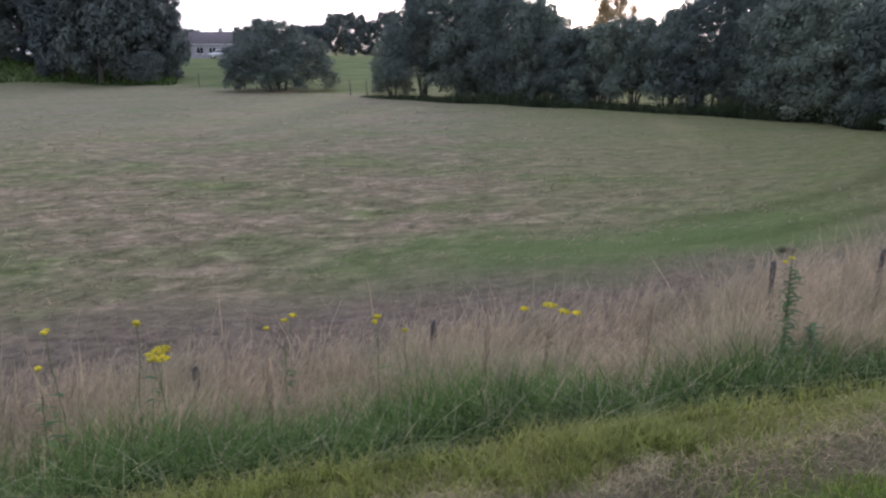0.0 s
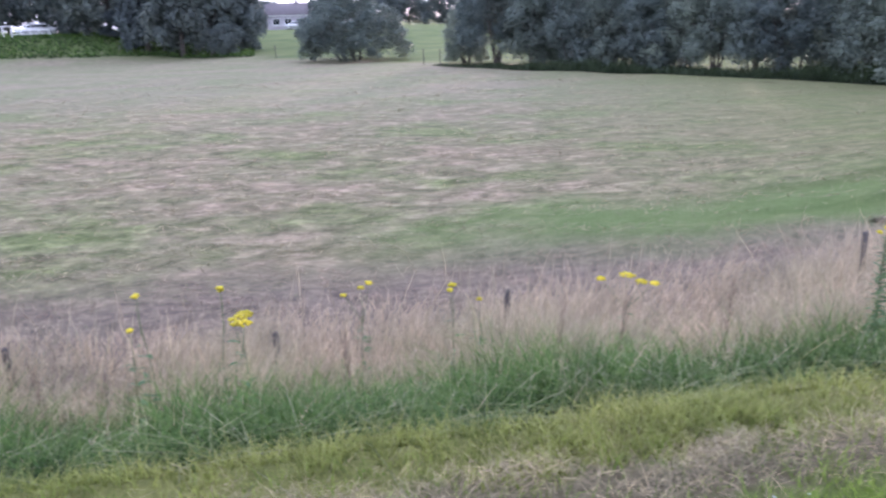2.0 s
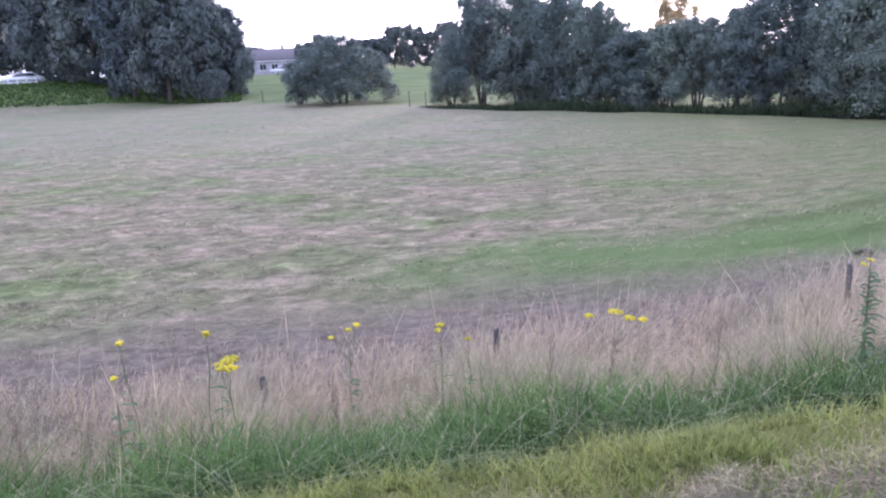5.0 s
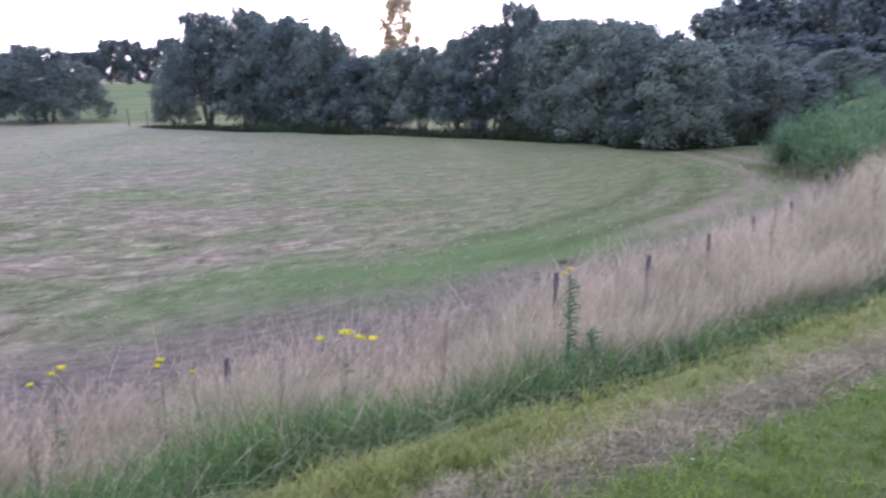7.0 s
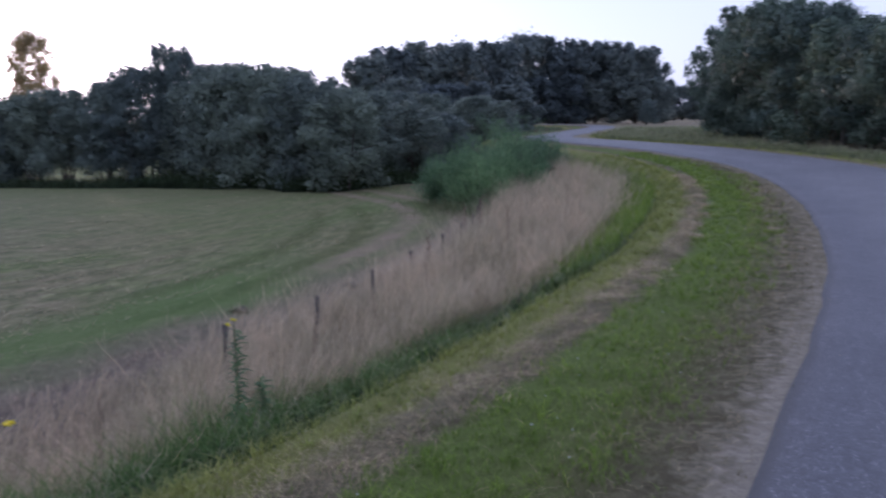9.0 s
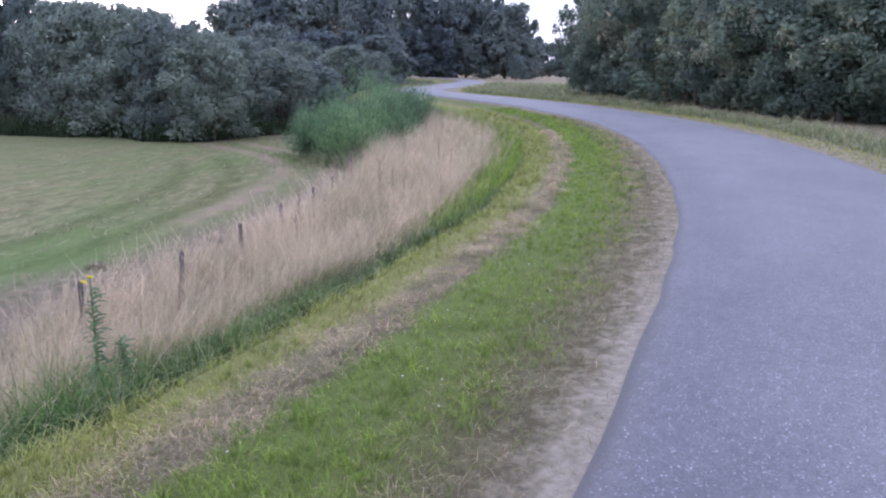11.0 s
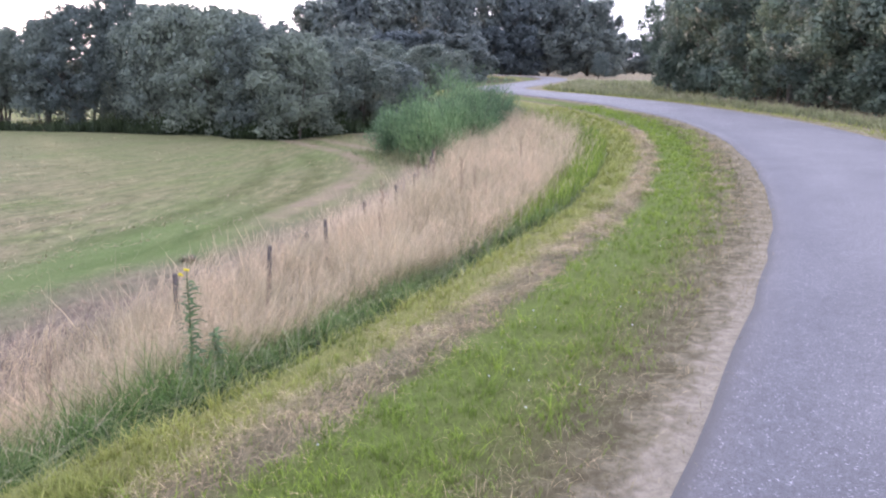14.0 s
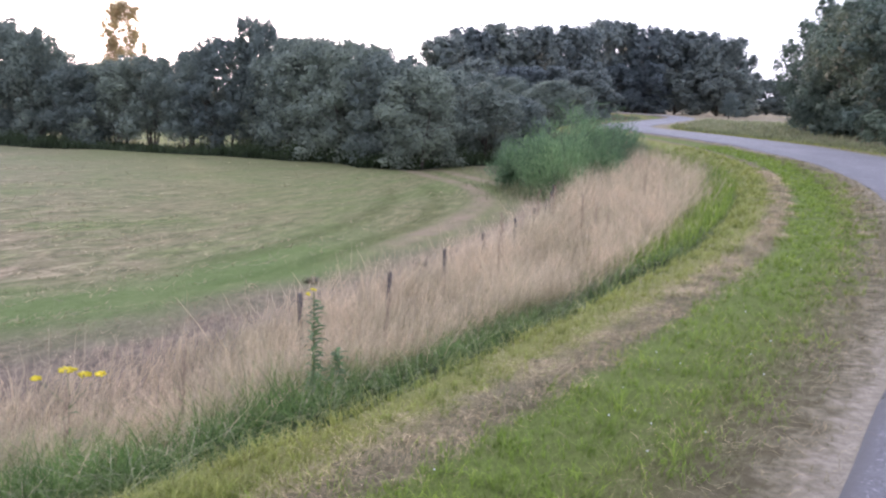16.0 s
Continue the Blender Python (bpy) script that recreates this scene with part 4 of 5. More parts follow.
ROADSIDE = [(59.0, 54, 5.5, 6.4), (60.4, 48, 6, 7.0), (62.2, 45, 6.5, 6.6), (64.2, 41, 6, 6.0), (66.2, 38.5, 6, 5.9), (68.4, 36, 5.5, 5.3), (70.8, 34, 5.5, 5.5), (73.4, 32.5, 5.5, 5.0), (76.4, 31, 5.5, 5.2), (79.8, 30, 5.5, 5.0),
            (83.5, 29, 5.5, 5.2), (88, 28.5, 5.5, 5.2), (61.8, 52, 7, 7.4), (65.0, 47, 7, 6.6), (69, 42, 7, 6.3), (74, 39, 7, 5.8), (79, 36, 7, 5.9), (85, 35, 7, 5.6)]
for az, dist, w, h in ROADSIDE:
    tree("roadside", az, dist, w * 1.15, h * (1.1 if az < 65 else 0.95), "dense dark green broadleaf tree lining the path", "tree", "trees along the path")
LEFT = [(-18.9, 86, 4.5, 6.0), (-19.9, 84, 6, 9.2), (-21.2, 82, 7.5, 12), (-23.2, 83, 8, 13.5), (-25.4, 86, 8.5, 14), (-27.6, 94, 9, 14), (-29.6, 99, 9, 14.5), (-31.6, 112, 10, 15), (-33.4, 114, 10, 15), (-35.5, 120, 10, 15), (-38, 122, 10, 15),
        (-22, 92, 9, 13), (-24.4, 95, 9, 15), (-27, 103, 10, 15), (-30.3, 112, 10, 16), (-36.8, 130, 11, 16), (-39.5, 118, 10, 15)]
for az, dist, w, h in LEFT:
    tree("dark", az, dist, w * 1.2, h, "tall dark broadleaf tree beyond the field", "tree", "tall trees beyond the field")
for az, dist, w, h in [(-20.2, 80, 3.5, 3.2), (-26.8, 92, 5, 3.4), (-28.8, 96, 5, 3.0), (-30, 99, 4, 2.4)]:
    tree("dark", az, dist, w, h, "low dark bush beneath the tall trees", "bush", "tall trees beyond the field")
for az in np.arange(-20, 1, 1.25):
    tree("wood", az, rng.uniform(170, 190), 8.5, rng.uniform(5.6, 9.2) * (1.1 if az > -11 else 0.9), "distant tree behind the far meadow", "tree", "distant trees")


# ---- fence posts ----
POSTS = [(-4.5, 5.93), (-2.17, 6.3), (-0.11, 7.03), (3.68, 8.27), (5.13, 8.8), (6.74, 9.77), (8.22, 10.74), (9.84, 11.88), (11.15, 12.88), (12.5, 14.05), (13.71, 15.18), (14.9, 16.4)]
for i, (x, y) in enumerate(POSTS):
    top = -0.64 - 0.25 * float(smooth(-x, -4, 1)) - 0.12 * (x < -1)
    z = float(ground_z(np.array([x]), np.array([y]))[0])
    h = top - z
    v, f = tube([(0, 0, -0.3), (0, 0, 0.2), (0.01, 0, h * 0.6), (0.015, 0.01, h - 0.02), (0.015, 0.01, h)], [0.032, 0.032, 0.031, 0.029, 0.02], 8)
    cap = np.array([[len(v) - 8 + k for k in range(8)]])
    ob = new("fence_post", link_mesh("fence_post", v, [f, cap], M_POST))
    ob.matrix_basis = pose(x, y, z, rng.uniform(-4, 4), rng.uniform(-4, 4), rng.uniform(0, 360))
    tagged(ob, "weathered grey wooden fence post among tall grass", "fence post", "fence along the field")


for az in (-22.3, -21.1, -17.0, -14.0, -6.6, -5.4):
    r = float(np.interp(az, *FIELD_END)) + 0.5
    x, y = r * math.sin(radians(az)), r * math.cos(radians(az))
    v, f = tube([(0, 0, -0.3), (0, 0, 0.6), (0.02, 0.01, 1.12), (0.02, 0.01, 1.15)], [0.032, 0.032, 0.03, 0.02], 8)
    ob = new("fence_stake", link_mesh("fence_stake", v, [f, np.array([[len(v) - 8 + k for k in range(8)]])], M_POST))
    ob.matrix_basis = pose(x, y, float(ground_z(np.array([x]), np.array([y]))[0]), rng.uniform(-3, 3), rng.uniform(-3, 3), rng.uniform(0, 360))
    tagged(ob, "thin weathered wooden stake at the field's far end", "fence stake", "stakes at the field's end")


# ---- plants of the bank ----
M_STEM = plain("green_stem", (0.1, 0.14, 0.06), (0.18, 0.2, 0.1), 30, 0.7, 0.3, 0.2)
M_DEADSTEM = plain("dead_brown_stem", (0.19, 0.14, 0.1), (0.36, 0.27, 0.2), 30, 0.9, 0.2, 0.3)
M_WEED = leafy("weed_leaves", (0.06, 0.1, 0.045), (0.1, 0.16, 0.07), (0.17, 0.23, 0.11), 0.3)
M_YELLOW = leafy("yellow_florets", (0.5, 0.39, 0.015), (0.64, 0.52, 0.02), (0.74, 0.61, 0.06), 0.2)


def foot(x, y):
    return float(ground_z(np.array([x]), np.array([y]))[0])


def leaf_strip(g, start, way, length, width, droop):
    """One bent lance-shaped leaf: vertices and quads, five stations long."""
    side = np.array([-way[1], way[0], 0])
    v = []
    for t, w in ((0, 0.25), (0.3, 1.0), (0.6, 0.8), (0.85, 0.4), (1, 0.04)):
        c = np.array(start) + np.array([way[0], way[1], 0]) * length * t + np.array([0, 0, length * (0.55 * t - droop * t * t)])
        v += [c - side * width * w / 2, c + side * width * w / 2 + (0, 0, 0.15 * width)]
    return np.array(v), np.array([(2 * i, 2 * i + 1, 2 * i + 3, 2 * i + 2) for i in range(4)])


def florets(g, radius, count):
    """A flat-topped cluster of small yellow daisies, each a low eight-sided button."""
    pieces = []
    for i in range(count):
        q, a = radius * math.sqrt((i + 0.5) / count), i * 2.4 + g.uniform(-0.3, 0.3)
        c = np.array([math.cos(a) * q, math.sin(a) * q, g.uniform(-0.006, 0.006) - 0.2 * q * q / radius])
        r = g.uniform(0.009, 0.014)
        ring = [c + (r * math.cos(k * math.pi / 4), r * math.sin(k * math.pi / 4), 0) for k in range(8)]
        low = [c + (0.3 * r * math.cos(k * math.pi / 4), 0.3 * r * math.sin(k * math.pi / 4), -0.01) for k in range(8)]
        top = [c + (0.5 * r * math.cos(k * math.pi / 4), 0.5 * r * math.sin(k * math.pi / 4), 0.006) for k in range(8)]
        f = [(k, (k + 1) % 8, 8 + (k + 1) % 8, 8 + k) for k in range(8)] + [(8 + k, 8 + (k + 1) % 8, 16 + (k + 1) % 8, 16 + k) for k in range(8)] + [(16, 17, 18, 19), (16, 19, 20, 23), (20, 21, 22, 23)]
        pieces.append((np.array(low + ring + top), np.array(f)))
    v, f = joined(pieces)
    return link_mesh("flower_head", v, f, M_YELLOW)


def ragwort(x, y, top, heads, seed, leaves=14):
    """Ragwort: a ribbed stem, side stems that each carry a yellow flower head, ragged leaves."""
    g = np.random.default_rng(seed)
    z = foot(x, y)
    h = top - z
    ob = new("ragwort")
    ob.matrix_basis = pose(x, y, z, 0, 0, g.uniform(0, 360))
    bend = g.normal(size=2) * 0.03
    v, f = tube([(0, 0, -0.05), (bend[0], bend[1], h * 0.5), (0, 0, h * 0.8)], [0.0045, 0.0035, 0.003], 6)
    part("stem", link_mesh("stem", v, [f], M_STEM, smooth_shade=True), ob)
    for i, (dx, dy, dz, r) in enumerate(heads):
        tip = np.array([dx, dy, h + dz])
        v, f = tube([(0, 0, h * 0.72), (dx * 0.5, dy * 0.5, h * 0.86 + dz * 0.5), tip], [0.0026, 0.0022, 0.0016], 5)
        br = part("side_stem", link_mesh("side_stem", v, [f], M_STEM), ob)
        fl = part("flower_head", florets(g, r, int(12 + 4e3 * r * r)), br, "bright yellow flat-topped flower head")
        fl.location = tip
    for i in range(leaves):
        t = g.uniform(0.1, 0.75)
        a = i * 2.4
        v, f = leaf_strip(g, (0, 0, h * t), (math.cos(a), math.sin(a)), g.uniform(0.07, 0.15) * (1.1 - t * 0.5), g.uniform(0.02, 0.035), 0.6)
        part("leaf", link_mesh("leaf", v, [f], M_WEED), ob)
    return tagged(ob, "yellow-flowering ragwort standing in the bank's grass", "wildflower", "ragwort on the bank")


RAGWORT = [
    (-1.74, 4.41, -0.11, [(0, 0, 0, 0.07), (0.07, 0.03, -0.01, 0.05), (-0.08, 0.02, -0.005, 0.05), (0.12, -0.02, 0.005, 0.03)]),
    (0.79, 5.48, -0.2, [(0, 0, 0.02, 0.055), (0.1, 0.03, -0.03, 0.04), (-0.2, 0.02, -0.04, 0.03), (0.19, 0.05, -0.04, 0.035)]),
    (-0.46, 5.13, -0.14, [(0, 0, 0, 0.035), (0.05, 0.03, -0.02, 0.02)]),
    (-1.22, 5.62, -0.36, [(0, 0, 0.02, 0.03), (0.06, 0.03, 0.05, 0.035), (-0.14, 0, -0.04, 0.025)]),
    (-1.95, 4.65, 0.0, [(0, 0, 0, 0.025), (0.04, 0.02, -0.03, 0.02)]),
    (-2.36, 4.2, -0.12, [(0, 0, 0, 0.02)]),
    (-2.42, 4.45, 0.02, [(0, 0, 0, 0.018), (0.06, 0.03, 0.01, 0.018)]),
    (-0.3, 5.6, -0.42, [(0, 0, 0, 0.02)]),
]
for i, (x, y, top, heads) in enumerate(RAGWORT):
    ragwort(x, y, top, [(a, b, c, r * (1.0 if i < 2 else 0.78)) for a, b, c, r in heads], 50 + i)


def leafy_stalk(x, y, top, seed, heads):
    """A tall unbranched weed, leaves all the way up the stem, a small yellow top."""
    g = np.random.default_rng(seed)
    z = foot(x, y)
    h = top - z
    ob = new("leafy_weed")
    ob.matrix_basis = pose(x, y, z, 0, 0, g.uniform(0, 360))
    v, f = tube([(0, 0, -0.05), (0.015, 0.01, h * 0.5), (0, 0, h)], [0.009, 0.008, 0.004], 6)
    part("stem", link_mesh("stem", v, [f], M_STEM, smooth_shade=True), ob)
    for i in range(115):
        t = 0.05 + 0.89 * i / 115
        a = i * 2.4 + g.uniform(-0.3, 0.3)
        v, f = leaf_strip(g, (0, 0, h * t), (math.cos(a), math.sin(a)), g.uniform(0.06, 0.15) * (1.3 - 0.6 * t), g.uniform(0.022, 0.04), g.uniform(0.3, 0.9))
        part("leaf", link_mesh("leaf", v, [f], M_WEED), ob)
    for dx, dy, dz, r in heads:
        fl = part("flower_head", florets(g, r, 5), ob, "small yellow flower head")
        fl.location = (dx, dy, h + dz)
    return tagged(ob, "tall leafy green weed with a small yellow top", "wildflower")


leafy_stalk(2.53, 5.42, 0.17, 3, [(0, 0, 0.01, 0.024), (-0.05, 0.02, -0.02, 0.016)])
leafy_stalk(2.66, 5.3, -0.28, 4, [])
leafy_stalk(2.42, 5.2, -0.4, 5, [])


def dead_stalk(x, y, height, seed):
    """A dry brown dock or hogweed stalk with a few short side twigs and tufts of seed."""
    g = np.random.default_rng(seed)
    k = 0.5 + 0.6 * float(smooth(height, 0.85, 1.3))   # the tall ones are stout
    ob = new("dry_stalk")
    ob.matrix_basis = pose(x, y, foot(x, y), g.uniform(-5, 5), g.uniform(-5, 5), g.uniform(0, 360))
    v, f = tube([(0, 0, -0.05), (0.02, 0.0, height * 0.5), (-0.01, 0.02, height)], [0.0072 * k, 0.0058 * k, 0.0035 * k], 6)
    part("stem", link_mesh("stem", v, [f], M_DEADSTEM, smooth_shade=True), ob)
    for i in range(12):
        t, a = 0.45 + 0.045 * i, i * 2.4
        st = np.array([0, 0, height * t])
        reach = 0.05 * k * (1.1 - 0.6 * (t - 0.45)) * g.uniform(0.6, 1.2)
        en = st + (reach * math.cos(a), reach * math.sin(a), 0.09)
        v, f = tube([st, (st + en) / 2 + (0, 0, -0.01), en], [0.003 * k, 0.0065 * k, 0.0085 * k], 5)
        part("side_twig", link_mesh("side_twig", v, [f], M_DEADSTEM), ob)
    return tagged(ob, "dry brown weed stalk in bleached tall grass", "dead stalk", "dry stalks on the bank")


for i, (s, d, h) in enumerate([(11.7, 5.7, 1.35), (9.7, 5.0, 1.0), (2.0, 3.6, 0.75), (1.7, 3.9, 0.8), (0.3, 3.9, 0.7), (-1.6, 3.7, 0.7), (14.5, 4.9, 1.1), (15.2, 5.3, 1.3), (17.5, 4.2, 1.0), (13.2, 4.4, 0.95), (19.5, 4.6, 1.2), (3.2, 4.2, 0.85), (6.2, 4.6, 0.85), (-3.0, 3.9, 0.75), (16.3, 6.2, 1.5), (16.6, 6.5, 1.3)]):
    x, y = along(s, d)
    dead_stalk(float(x), float(y), h, 80 + i)


def feathery_bush(az, dist, width, top, seed):
    """A soft upright bush: twigs in loose plumes, each a haze of fine green leaves."""
    g = np.random.default_rng(seed)
    x, y = dist * math.sin(radians(az)), dist * math.cos(radians(az))
    z = foot(x, y)
    h = top - z
    ob = new("feathery_bush")
    ob.matrix_basis = pose(x, y, z, 0, 0, g.uniform(0, 360))
    cs, ups = [], []
    for i in range(34):
        a, q = g.uniform(0, 6.28), math.sqrt(g.uniform(0.01, 1)) * 0.46 * width
        hh = h * (1 - 0.55 * (q / (0.5 * width))**2) * g.uniform(0.6, 1.05)
        tip = np.array([math.cos(a) * q, math.sin(a) * q, hh])
        root = np.array([tip[0] * 0.35, tip[1] * 0.35, -0.1])
        mid = (root + tip) / 2 + (tip[0] * 0.1, tip[1] * 0.1, 0.1 * h)
        v, f = tube([root, mid, tip], [0.016, 0.01, 0.003], 5)
        part("twig", link_mesh("twig", v, [f], M_BARK), ob)
        n = 270
        t = g.uniform(0.0, 1.05, n)[:, None]
        c = (1 - t)**2 * root + 2 * t * (1 - t) * mid + t**2 * tip
        c = c + g.normal(size=(n, 3)) * (0.1 + 0.26 * t * (1.2 - t)) * np.array([1, 1, 0.8])
        c[:, 2] = np.maximum(c[:, 2], 0.03)
        cs.append(c)
        ups.append(np.tile((tip - root) / np.linalg.norm(tip - root), (n, 1)) + 0.5 * g.normal(size=(n, 3)))
    c, up = np.vstack(cs), np.vstack(ups)
    n = len(c)
    up /= np.linalg.norm(up, axis=1)[:, None]
    b = np.cross(up, g.normal(size=(n, 3)))
    b /= np.linalg.norm(b, axis=1)[:, None]
    ln, wd = g.uniform(0.06, 0.15, n)[:, None], g.uniform(0.007, 0.014, n)[:, None]
    v = np.stack([c - up * ln, c + b * wd, c + up * ln, c - b * wd], 1).reshape(-1, 3)
    part("foliage", link_mesh("foliage", v, [np.arange(4 * n).reshape(-1, 4)], M_BROOM), ob)
    return tagged(ob, "soft feathery light green bush on the bank", "bush", "feathery bushes")


feathery_bush(39.6, 28.5, 2.4, 0.35, 1)
feathery_bush(41.2, 27, 3.0, 1.3, 2)
feathery_bush(43.2, 28, 3.2, 1.6, 3)
feathery_bush(45.2, 29.5, 3.0, 1.75, 4)
feathery_bush(46.7, 31, 2.2, 1.3, 5)
feathery_bush(42.6, 25.6, 2.2, 0.6, 6)
feathery_bush(44.6, 27, 2.4, 1.1, 7)


def clover(count):
    """Small white clover heads scattered in the mown turf, joined."""
    x, y, z, s, d = strewn(count, 0, 12, 0.6, 1.5, 1.2)
    pieces = []
    for a, b, c in zip(x, y, z + rng.uniform(0.02, 0.06, count)):
        r = rng.uniform(0.004, 0.008)
        ring = [(a + r * math.cos(k * 1.047), b + r * math.sin(k * 1.047), c) for k in range(6)]
        f = [(k, (k + 1) % 6, 6, 6) for k in range(6)]
        v = np.array(ring + [(a, b, c + r * 0.9), (a, b, c - r * 0.9)])
        pieces.append((v, np.array([(k, (k + 1) % 6, 6) for k in range(6)] + [((k + 1) % 6, k, 7) for k in range(6)])))
    v, f = joined(pieces)
    tagged(new("clover_flowers", link_mesh("clover_flowers", v, f, M_WHITEFLOWER)), "small white clover heads in the mown verge", "clover", kind="stuff")


M_WHITEFLOWER = leafy("white_florets", (0.55, 0.55, 0.5), (0.68, 0.68, 0.63), (0.78, 0.78, 0.74), 0.2)
clover(60)


def dark_tuft(x, y, size, seed):
    """A low clump of dark withered dock left standing in the field: leaves fanning from one root."""
    g = np.random.default_rng(seed)
    ob = new("withered_tuft")
    ob.matrix_basis = pose(x, y, foot(x, y), 0, 0, g.uniform(0, 360))
    for i in range(36):
        a = i * 2.4
        v, f = leaf_strip(g, (0.04 * math.cos(a), 0.04 * math.sin(a), size * g.uniform(0, 0.5)), (math.cos(a), math.sin(a)), size * g.uniform(0.6, 1.2), size * g.uniform(0.2, 0.32), g.uniform(0.3, 0.9))
        part("leaf", link_mesh("leaf", v, [f], M_WITHERED), ob)
    return tagged(ob, "low withered brown dock tuft standing in the field", "weed tuft", "withered tufts in the field")


M_WITHERED = leafy("withered_leaves", (0.06, 0.05, 0.035), (0.1, 0.085, 0.055), (0.16, 0.135, 0.09), 0.2)
for i, (x, y, size) in enumerate([(7.9, 12.3, 0.13), (5.5, 12.0, 0.13)]):
    dark_tuft(x, y, size, 300 + i)


# ---- beyond the field: houses, parked cars, barriers ----
def brick_material():
    k = Mat("brick_wall", 0.9, 0.2)
    b = k.add("TexBrick", Scale=4.0, Color1=(0.3, 0.17, 0.14, 1), Color2=(0.38, 0.23, 0.19, 1), Mortar=(0.42, 0.38, 0.35, 1), Mortar_Size=0.015)
    k.link(k.add("TexCoord").outputs["Object"], b.inputs["Vector"])
    k.color(k.mix(0.5, b.outputs["Color"], k.ramp(k.noise(2, 4), [(0.3, (0.24, 0.15, 0.13)), (0.7, (0.4, 0.27, 0.23))])))
    return k.m


M_BRICK = brick_material()
M_RENDER = plain("pale_render", (0.36, 0.34, 0.37), (0.44, 0.42, 0.45), 1.5, 0.9, 0.2, 0.2)
M_TILE = plain("grey_roof_tiles", (0.1, 0.09, 0.1), (0.18, 0.16, 0.17), 6, 0.8, 0.3, 0.5)
M_WHITE = plain("white_paint", (0.72, 0.72, 0.72), (0.82, 0.82, 0.82), 5, 0.5, 0.4, 0.0)
M_CAR = plain("silver_car_paint", (0.62, 0.63, 0.65), (0.7, 0.71, 0.73), 3, 0.25, 0.6, 0.0, 0.4)
M_WINDOW = plain("dark_window_glass", (0.02, 0.025, 0.03), (0.03, 0.035, 0.04), 2, 0.08, 0.7, 0.0)
M_TYRE = plain("tyre_rubber", (0.02, 0.02, 0.02), (0.035, 0.035, 0.035), 20, 0.85, 0.2, 0.2)
M_STEEL = plain("galvanised_steel", (0.6, 0.61, 0.63), (0.75, 0.76, 0.78), 8, 0.4, 0.5, 0.1, 0.5)


def box(name, size, mat, bevel=0.01, taper=1.0):
    """A bevelled box with its foot at z = 0; taper narrows its top."""
    bm = bmesh.new()
    bmesh.ops.create_cube(bm, size=1)
    for v in bm.verts:
        k = taper if v.co.z > 0 else 1
        v.co = Vector((v.co.x * size[0] * k, v.co.y * size[1] * k, (v.co.z + 0.5) * size[2]))
    bmesh.ops.bevel(bm, geom=bm.edges[:], offset=bevel, segments=2, affect="EDGES")
    me = bpy.data.meshes.new(name)
    bm.to_mesh(me)
    bm.free()
    me.materials.append(mat)
    return me


def placed(ob, *place):
    ob.matrix_basis = pose(*place)
    return ob


def house(az, dist, turn, width, depth, eaves, ridge, mat, label, windows):
    x, y = dist * math.sin(radians(az)), dist * math.cos(radians(az))
    ob = new("house")
    ob.matrix_basis = pose(x, y, foot(x, y) - 0.1, 0, 0, turn)
    w, d = width / 2, depth / 2
    v = np.array([(-w, -d, 0), (w, -d, 0), (w, d, 0), (-w, d, 0), (-w, -d, eaves), (w, -d, eaves), (w, d, eaves), (-w, d, eaves), (-w, 0, ridge - 0.1), (w, 0, ridge - 0.1)])
    part("wall", link_mesh("wall", v, [np.array([(0, 1, 5, 4), (2, 3, 7, 6), (4, 5, 9, 8), (6, 7, 8, 9)]), np.array([(1, 2, 6, 9, 5), (3, 0, 4, 8, 7)])], mat), ob)
    o = 0.35
    slope = (ridge - eaves) / d
    v = []
    for dz in (0.02, 0.17):
        v += [(-w - o, -d - o, eaves - o * slope + dz), (w + o, -d - o, eaves - o * slope + dz), (w + o, 0, ridge + dz), (-w - o, 0, ridge + dz), (w + o, d + o, eaves - o * slope + dz), (-w - o, d + o, eaves - o * slope + dz)]
    f = [(6, 7, 8, 9), (9, 8, 10, 11), (1, 0, 3, 2), (2, 3, 5, 4), (0, 1, 7, 6), (1, 2, 8, 7), (2, 4, 10, 8), (4, 5, 11, 10), (5, 3, 9, 11), (3, 0, 6, 9)]
    part("roof", link_mesh("roof", np.array(v), [np.array(f)], M_TILE), ob)
    placed(part("gutter", box("gutter", (width + 0.6, 0.14, 0.14), M_WHITE, 0.03), ob, "white gutter"), 0, -d - o, eaves - o * slope - 0.16)
    placed(part("chimney", box("chimney", (0.7, 0.6, 1.3), mat, 0.02), ob), w * 0.5, 0.2, ridge - 0.5)
    for wx, wz, ww, wh in windows:
        win = placed(part("window", box("window", (ww, 0.1, wh), M_WHITE, 0.02), ob, "white-framed window"), wx, -d - 0.02, wz)
        for sx in (-0.25, 0.25):
            placed(part("pane", box("pane", (ww * 0.42, 0.03, wh - 0.2), M_WINDOW, 0.005), win), sx * ww * 0.98, -0.06, 0.1)
        placed(part("sill", box("sill", (ww + 0.2, 0.2, 0.07), M_WHITE, 0.01), win), 0, -0.1, -0.08)
    return tagged(ob, label, "house")


house(-38.3, 108, 37, 9, 8, 4.2, 7.0, M_BRICK, "red brick house with white-framed windows among trees", [(3.2, 2.5, 1.1, 1.2), (3.0, 0.6, 1.8, 1.3), (0.4, 2.5, 1.1, 1.2), (-1.8, 0.7, 1.4, 1.3)])
house(-16.0, 152, 14, 7.0, 7, 2.8, 4.6, M_RENDER, "pale rendered house with a grey roof beyond the meadow", [(-1.9, 0.9, 1.2, 1.2), (0.2, 0.9, 1.2, 1.2), (2.2, 0.9, 1.2, 1.2)])


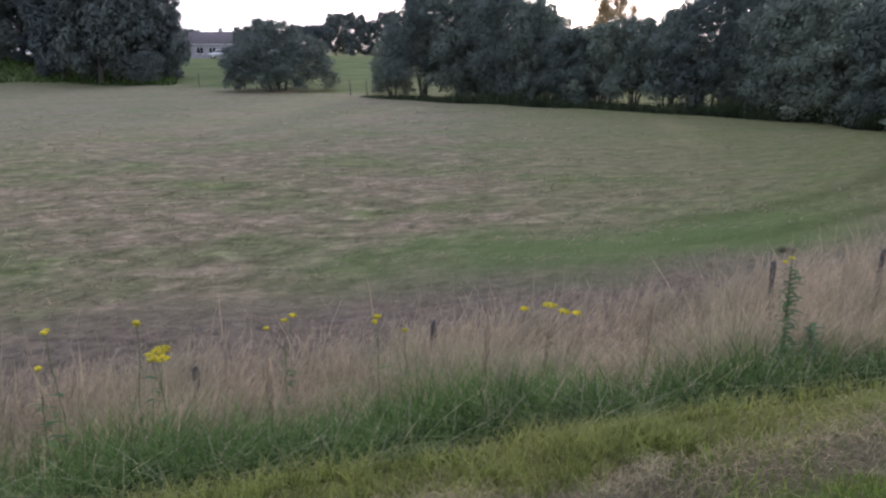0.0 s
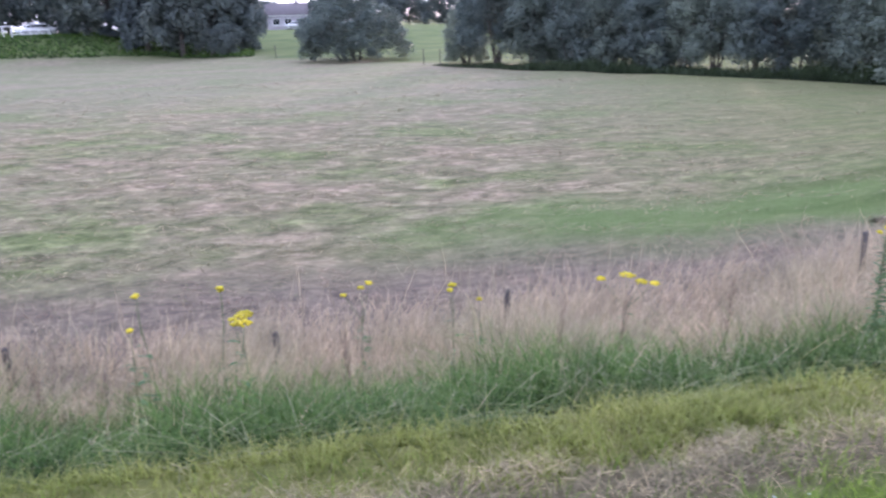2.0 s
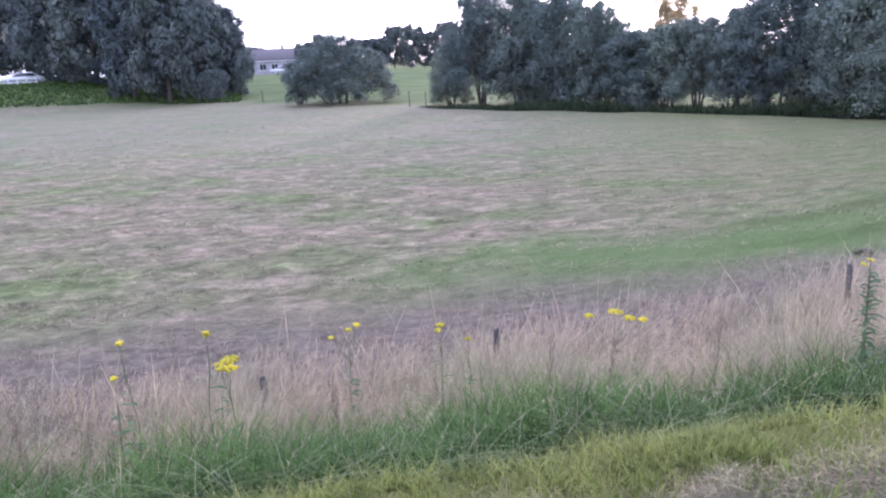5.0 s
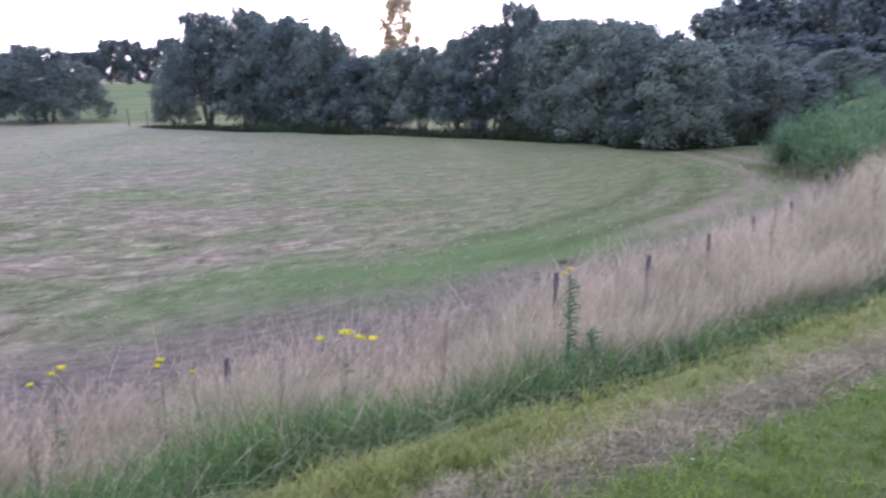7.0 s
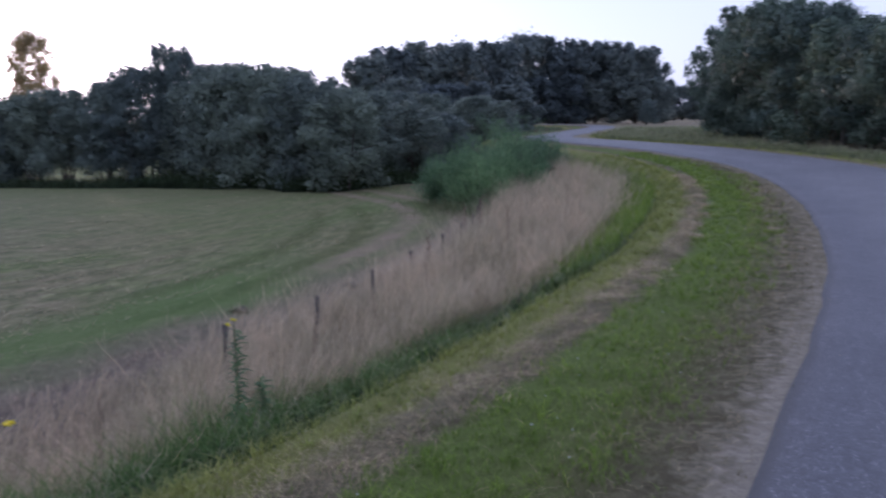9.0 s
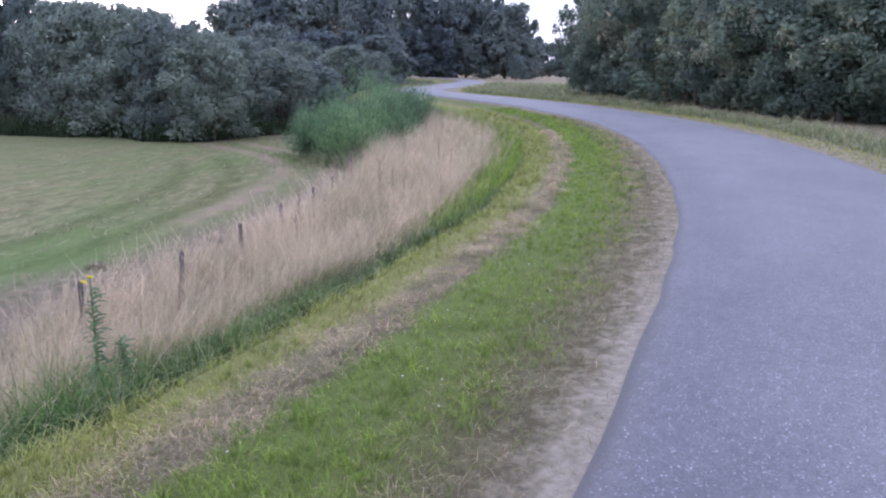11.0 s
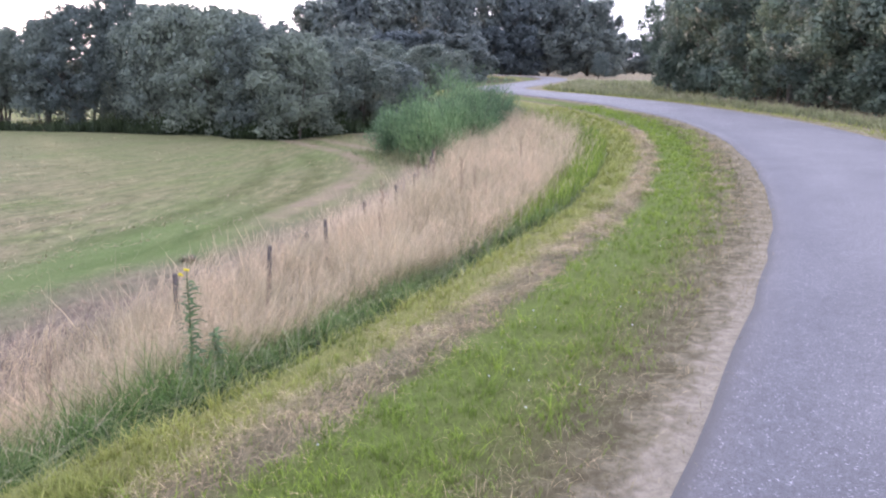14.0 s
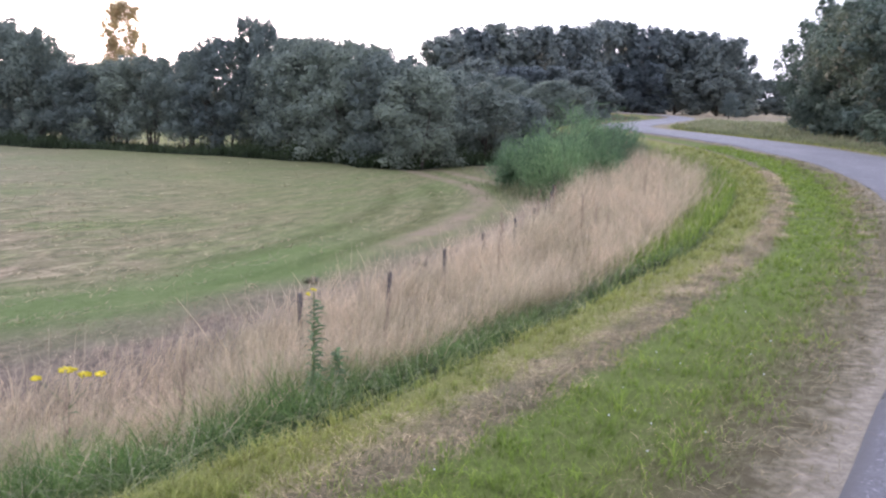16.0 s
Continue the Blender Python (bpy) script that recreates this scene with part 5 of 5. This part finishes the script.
def car(az, dist, turn, label):
    x, y = dist * math.sin(radians(az)), dist * math.cos(radians(az))
    ob = new("car")
    ob.matrix_basis = pose(x, y, foot(x, y), 0, 0, turn)
    prof = [(-2.05, 0.35), (-2.1, 0.75), (-1.95, 0.92), (-1.2, 1.0), (-0.55, 1.42), (0.9, 1.45), (1.65, 1.02), (2.05, 0.95), (2.1, 0.4), (1.8, 0.28), (-1.8, 0.28)]
    n = len(prof)
    v = []
    for yy, k in ((-0.85, 0.96), (-0.8, 1.0), (0.8, 1.0), (0.85, 0.96)):
        v += [(px * (k if abs(yy) > 0.82 else 1), yy * (0.82 if pz > 1.2 else 1.0), pz) for px, pz in prof]
    f = [(r * n + i, r * n + (i + 1) % n, (r + 1) * n + (i + 1) % n, (r + 1) * n + i) for r in range(3) for i in range(n)]
    part("body", link_mesh("body", np.array(v), [np.array(f), np.array([list(range(n))[::-1], [3 * n + i for i in range(n)]])], M_CAR), ob)
    for sy in (-1, 1):
        q = np.array([(-1.05, 1.02), (-0.5, 1.36), (0.85, 1.39), (1.45, 1.04)])
        vv = np.array([(a, sy * (0.868 - 0.12 * (b - 1.0) / 0.4), b) for a, b in q] + [(a, sy * (0.84 - 0.12 * (b - 1.0) / 0.4), b) for a, b in q])
        part("side_window", link_mesh("side_window", vv, [np.array([(0, 1, 2, 3), (4, 7, 6, 5), (0, 4, 5, 1), (1, 5, 6, 2), (2, 6, 7, 3), (3, 7, 4, 0)])], M_WINDOW), ob)
    for name, a, b in (("windscreen", (-1.17, 1.03), (-0.58, 1.4)), ("rear_window", (1.6, 1.05), (0.95, 1.42))):
        sg = 0.03 if a[0] > 0 else -0.03
        vv = np.array([(a[0] + sg, -0.68, a[1]), (a[0] + sg, 0.68, a[1]), (b[0] + sg, 0.6, b[1]), (b[0] + sg, -0.6, b[1]), (a[0], -0.68, a[1]), (a[0], 0.68, a[1]), (b[0], 0.6, b[1]), (b[0], -0.6, b[1])])
        part(name, link_mesh(name, vv, [np.array([(0, 1, 2, 3), (4, 7, 6, 5), (0, 4, 5, 1), (1, 5, 6, 2), (2, 6, 7, 3), (3, 7, 4, 0)])], M_WINDOW), ob)
    for sx in (-1.3, 1.3):
        for sy in (-0.78, 0.78):
            wheel = part("wheel", link_mesh("wheel", *(lambda t: (t[0], [t[1]]))(tube([(0, -0.1, 0), (0, -0.09, 0), (0, 0.09, 0), (0, 0.1, 0)], [0.24, 0.31, 0.31, 0.24], 16)), M_TYRE), ob)
            wheel.location = (sx, sy, 0.31)
            part("rim", link_mesh("rim", *(lambda t: (t[0], [t[1]]))(tube([(0, -0.105, 0), (0, -0.1, 0), (0, 0.1, 0), (0, 0.105, 0)], [0.02, 0.2, 0.2, 0.02], 12)), M_STEEL), wheel)
    return tagged(ob, label, "car")


car(-31.9, 101, 25, "silver hatchback parked on the bank beyond the field")
car(-15.4, 142, 10, "pale car parked before the distant house")


def barrier(az0, az1, dist, height, rails, label):
    """A white metal barrier: upright posts, level rails."""
    p, q = [np.array([dist * math.sin(radians(a)), dist * math.cos(radians(a))]) for a in (az0, az1)]
    z = foot(*((p + q) / 2))
    ob = new("barrier")
    span = float(np.linalg.norm(q - p))
    turn = math.degrees(math.atan2(*(q - p)[::-1]))
    ob.matrix_basis = pose(*((p + q) / 2), z, 0, 0, turn)
    for i in range(rails):
        placed(part("rail", box("rail", (span, 0.06, 0.13), M_WHITE, 0.02), ob), 0, -0.06, height - 0.13 - i * 0.42)
    for i in range(5):
        placed(part("post", box("post", (0.12, 0.08, height), M_WHITE, 0.01), ob), span * (i / 4 - 0.5) * 0.96, 0.03, 0)
    return tagged(ob, label, "barrier", "white barriers")


barrier(-35.3, -33.3, 97, 1.25, 1, "white tall single-rail barrier beside the parked car")
barrier(-33.4, -31.2, 98, 0.8, 2, "low white two-rail metal barrier on the grass bank")
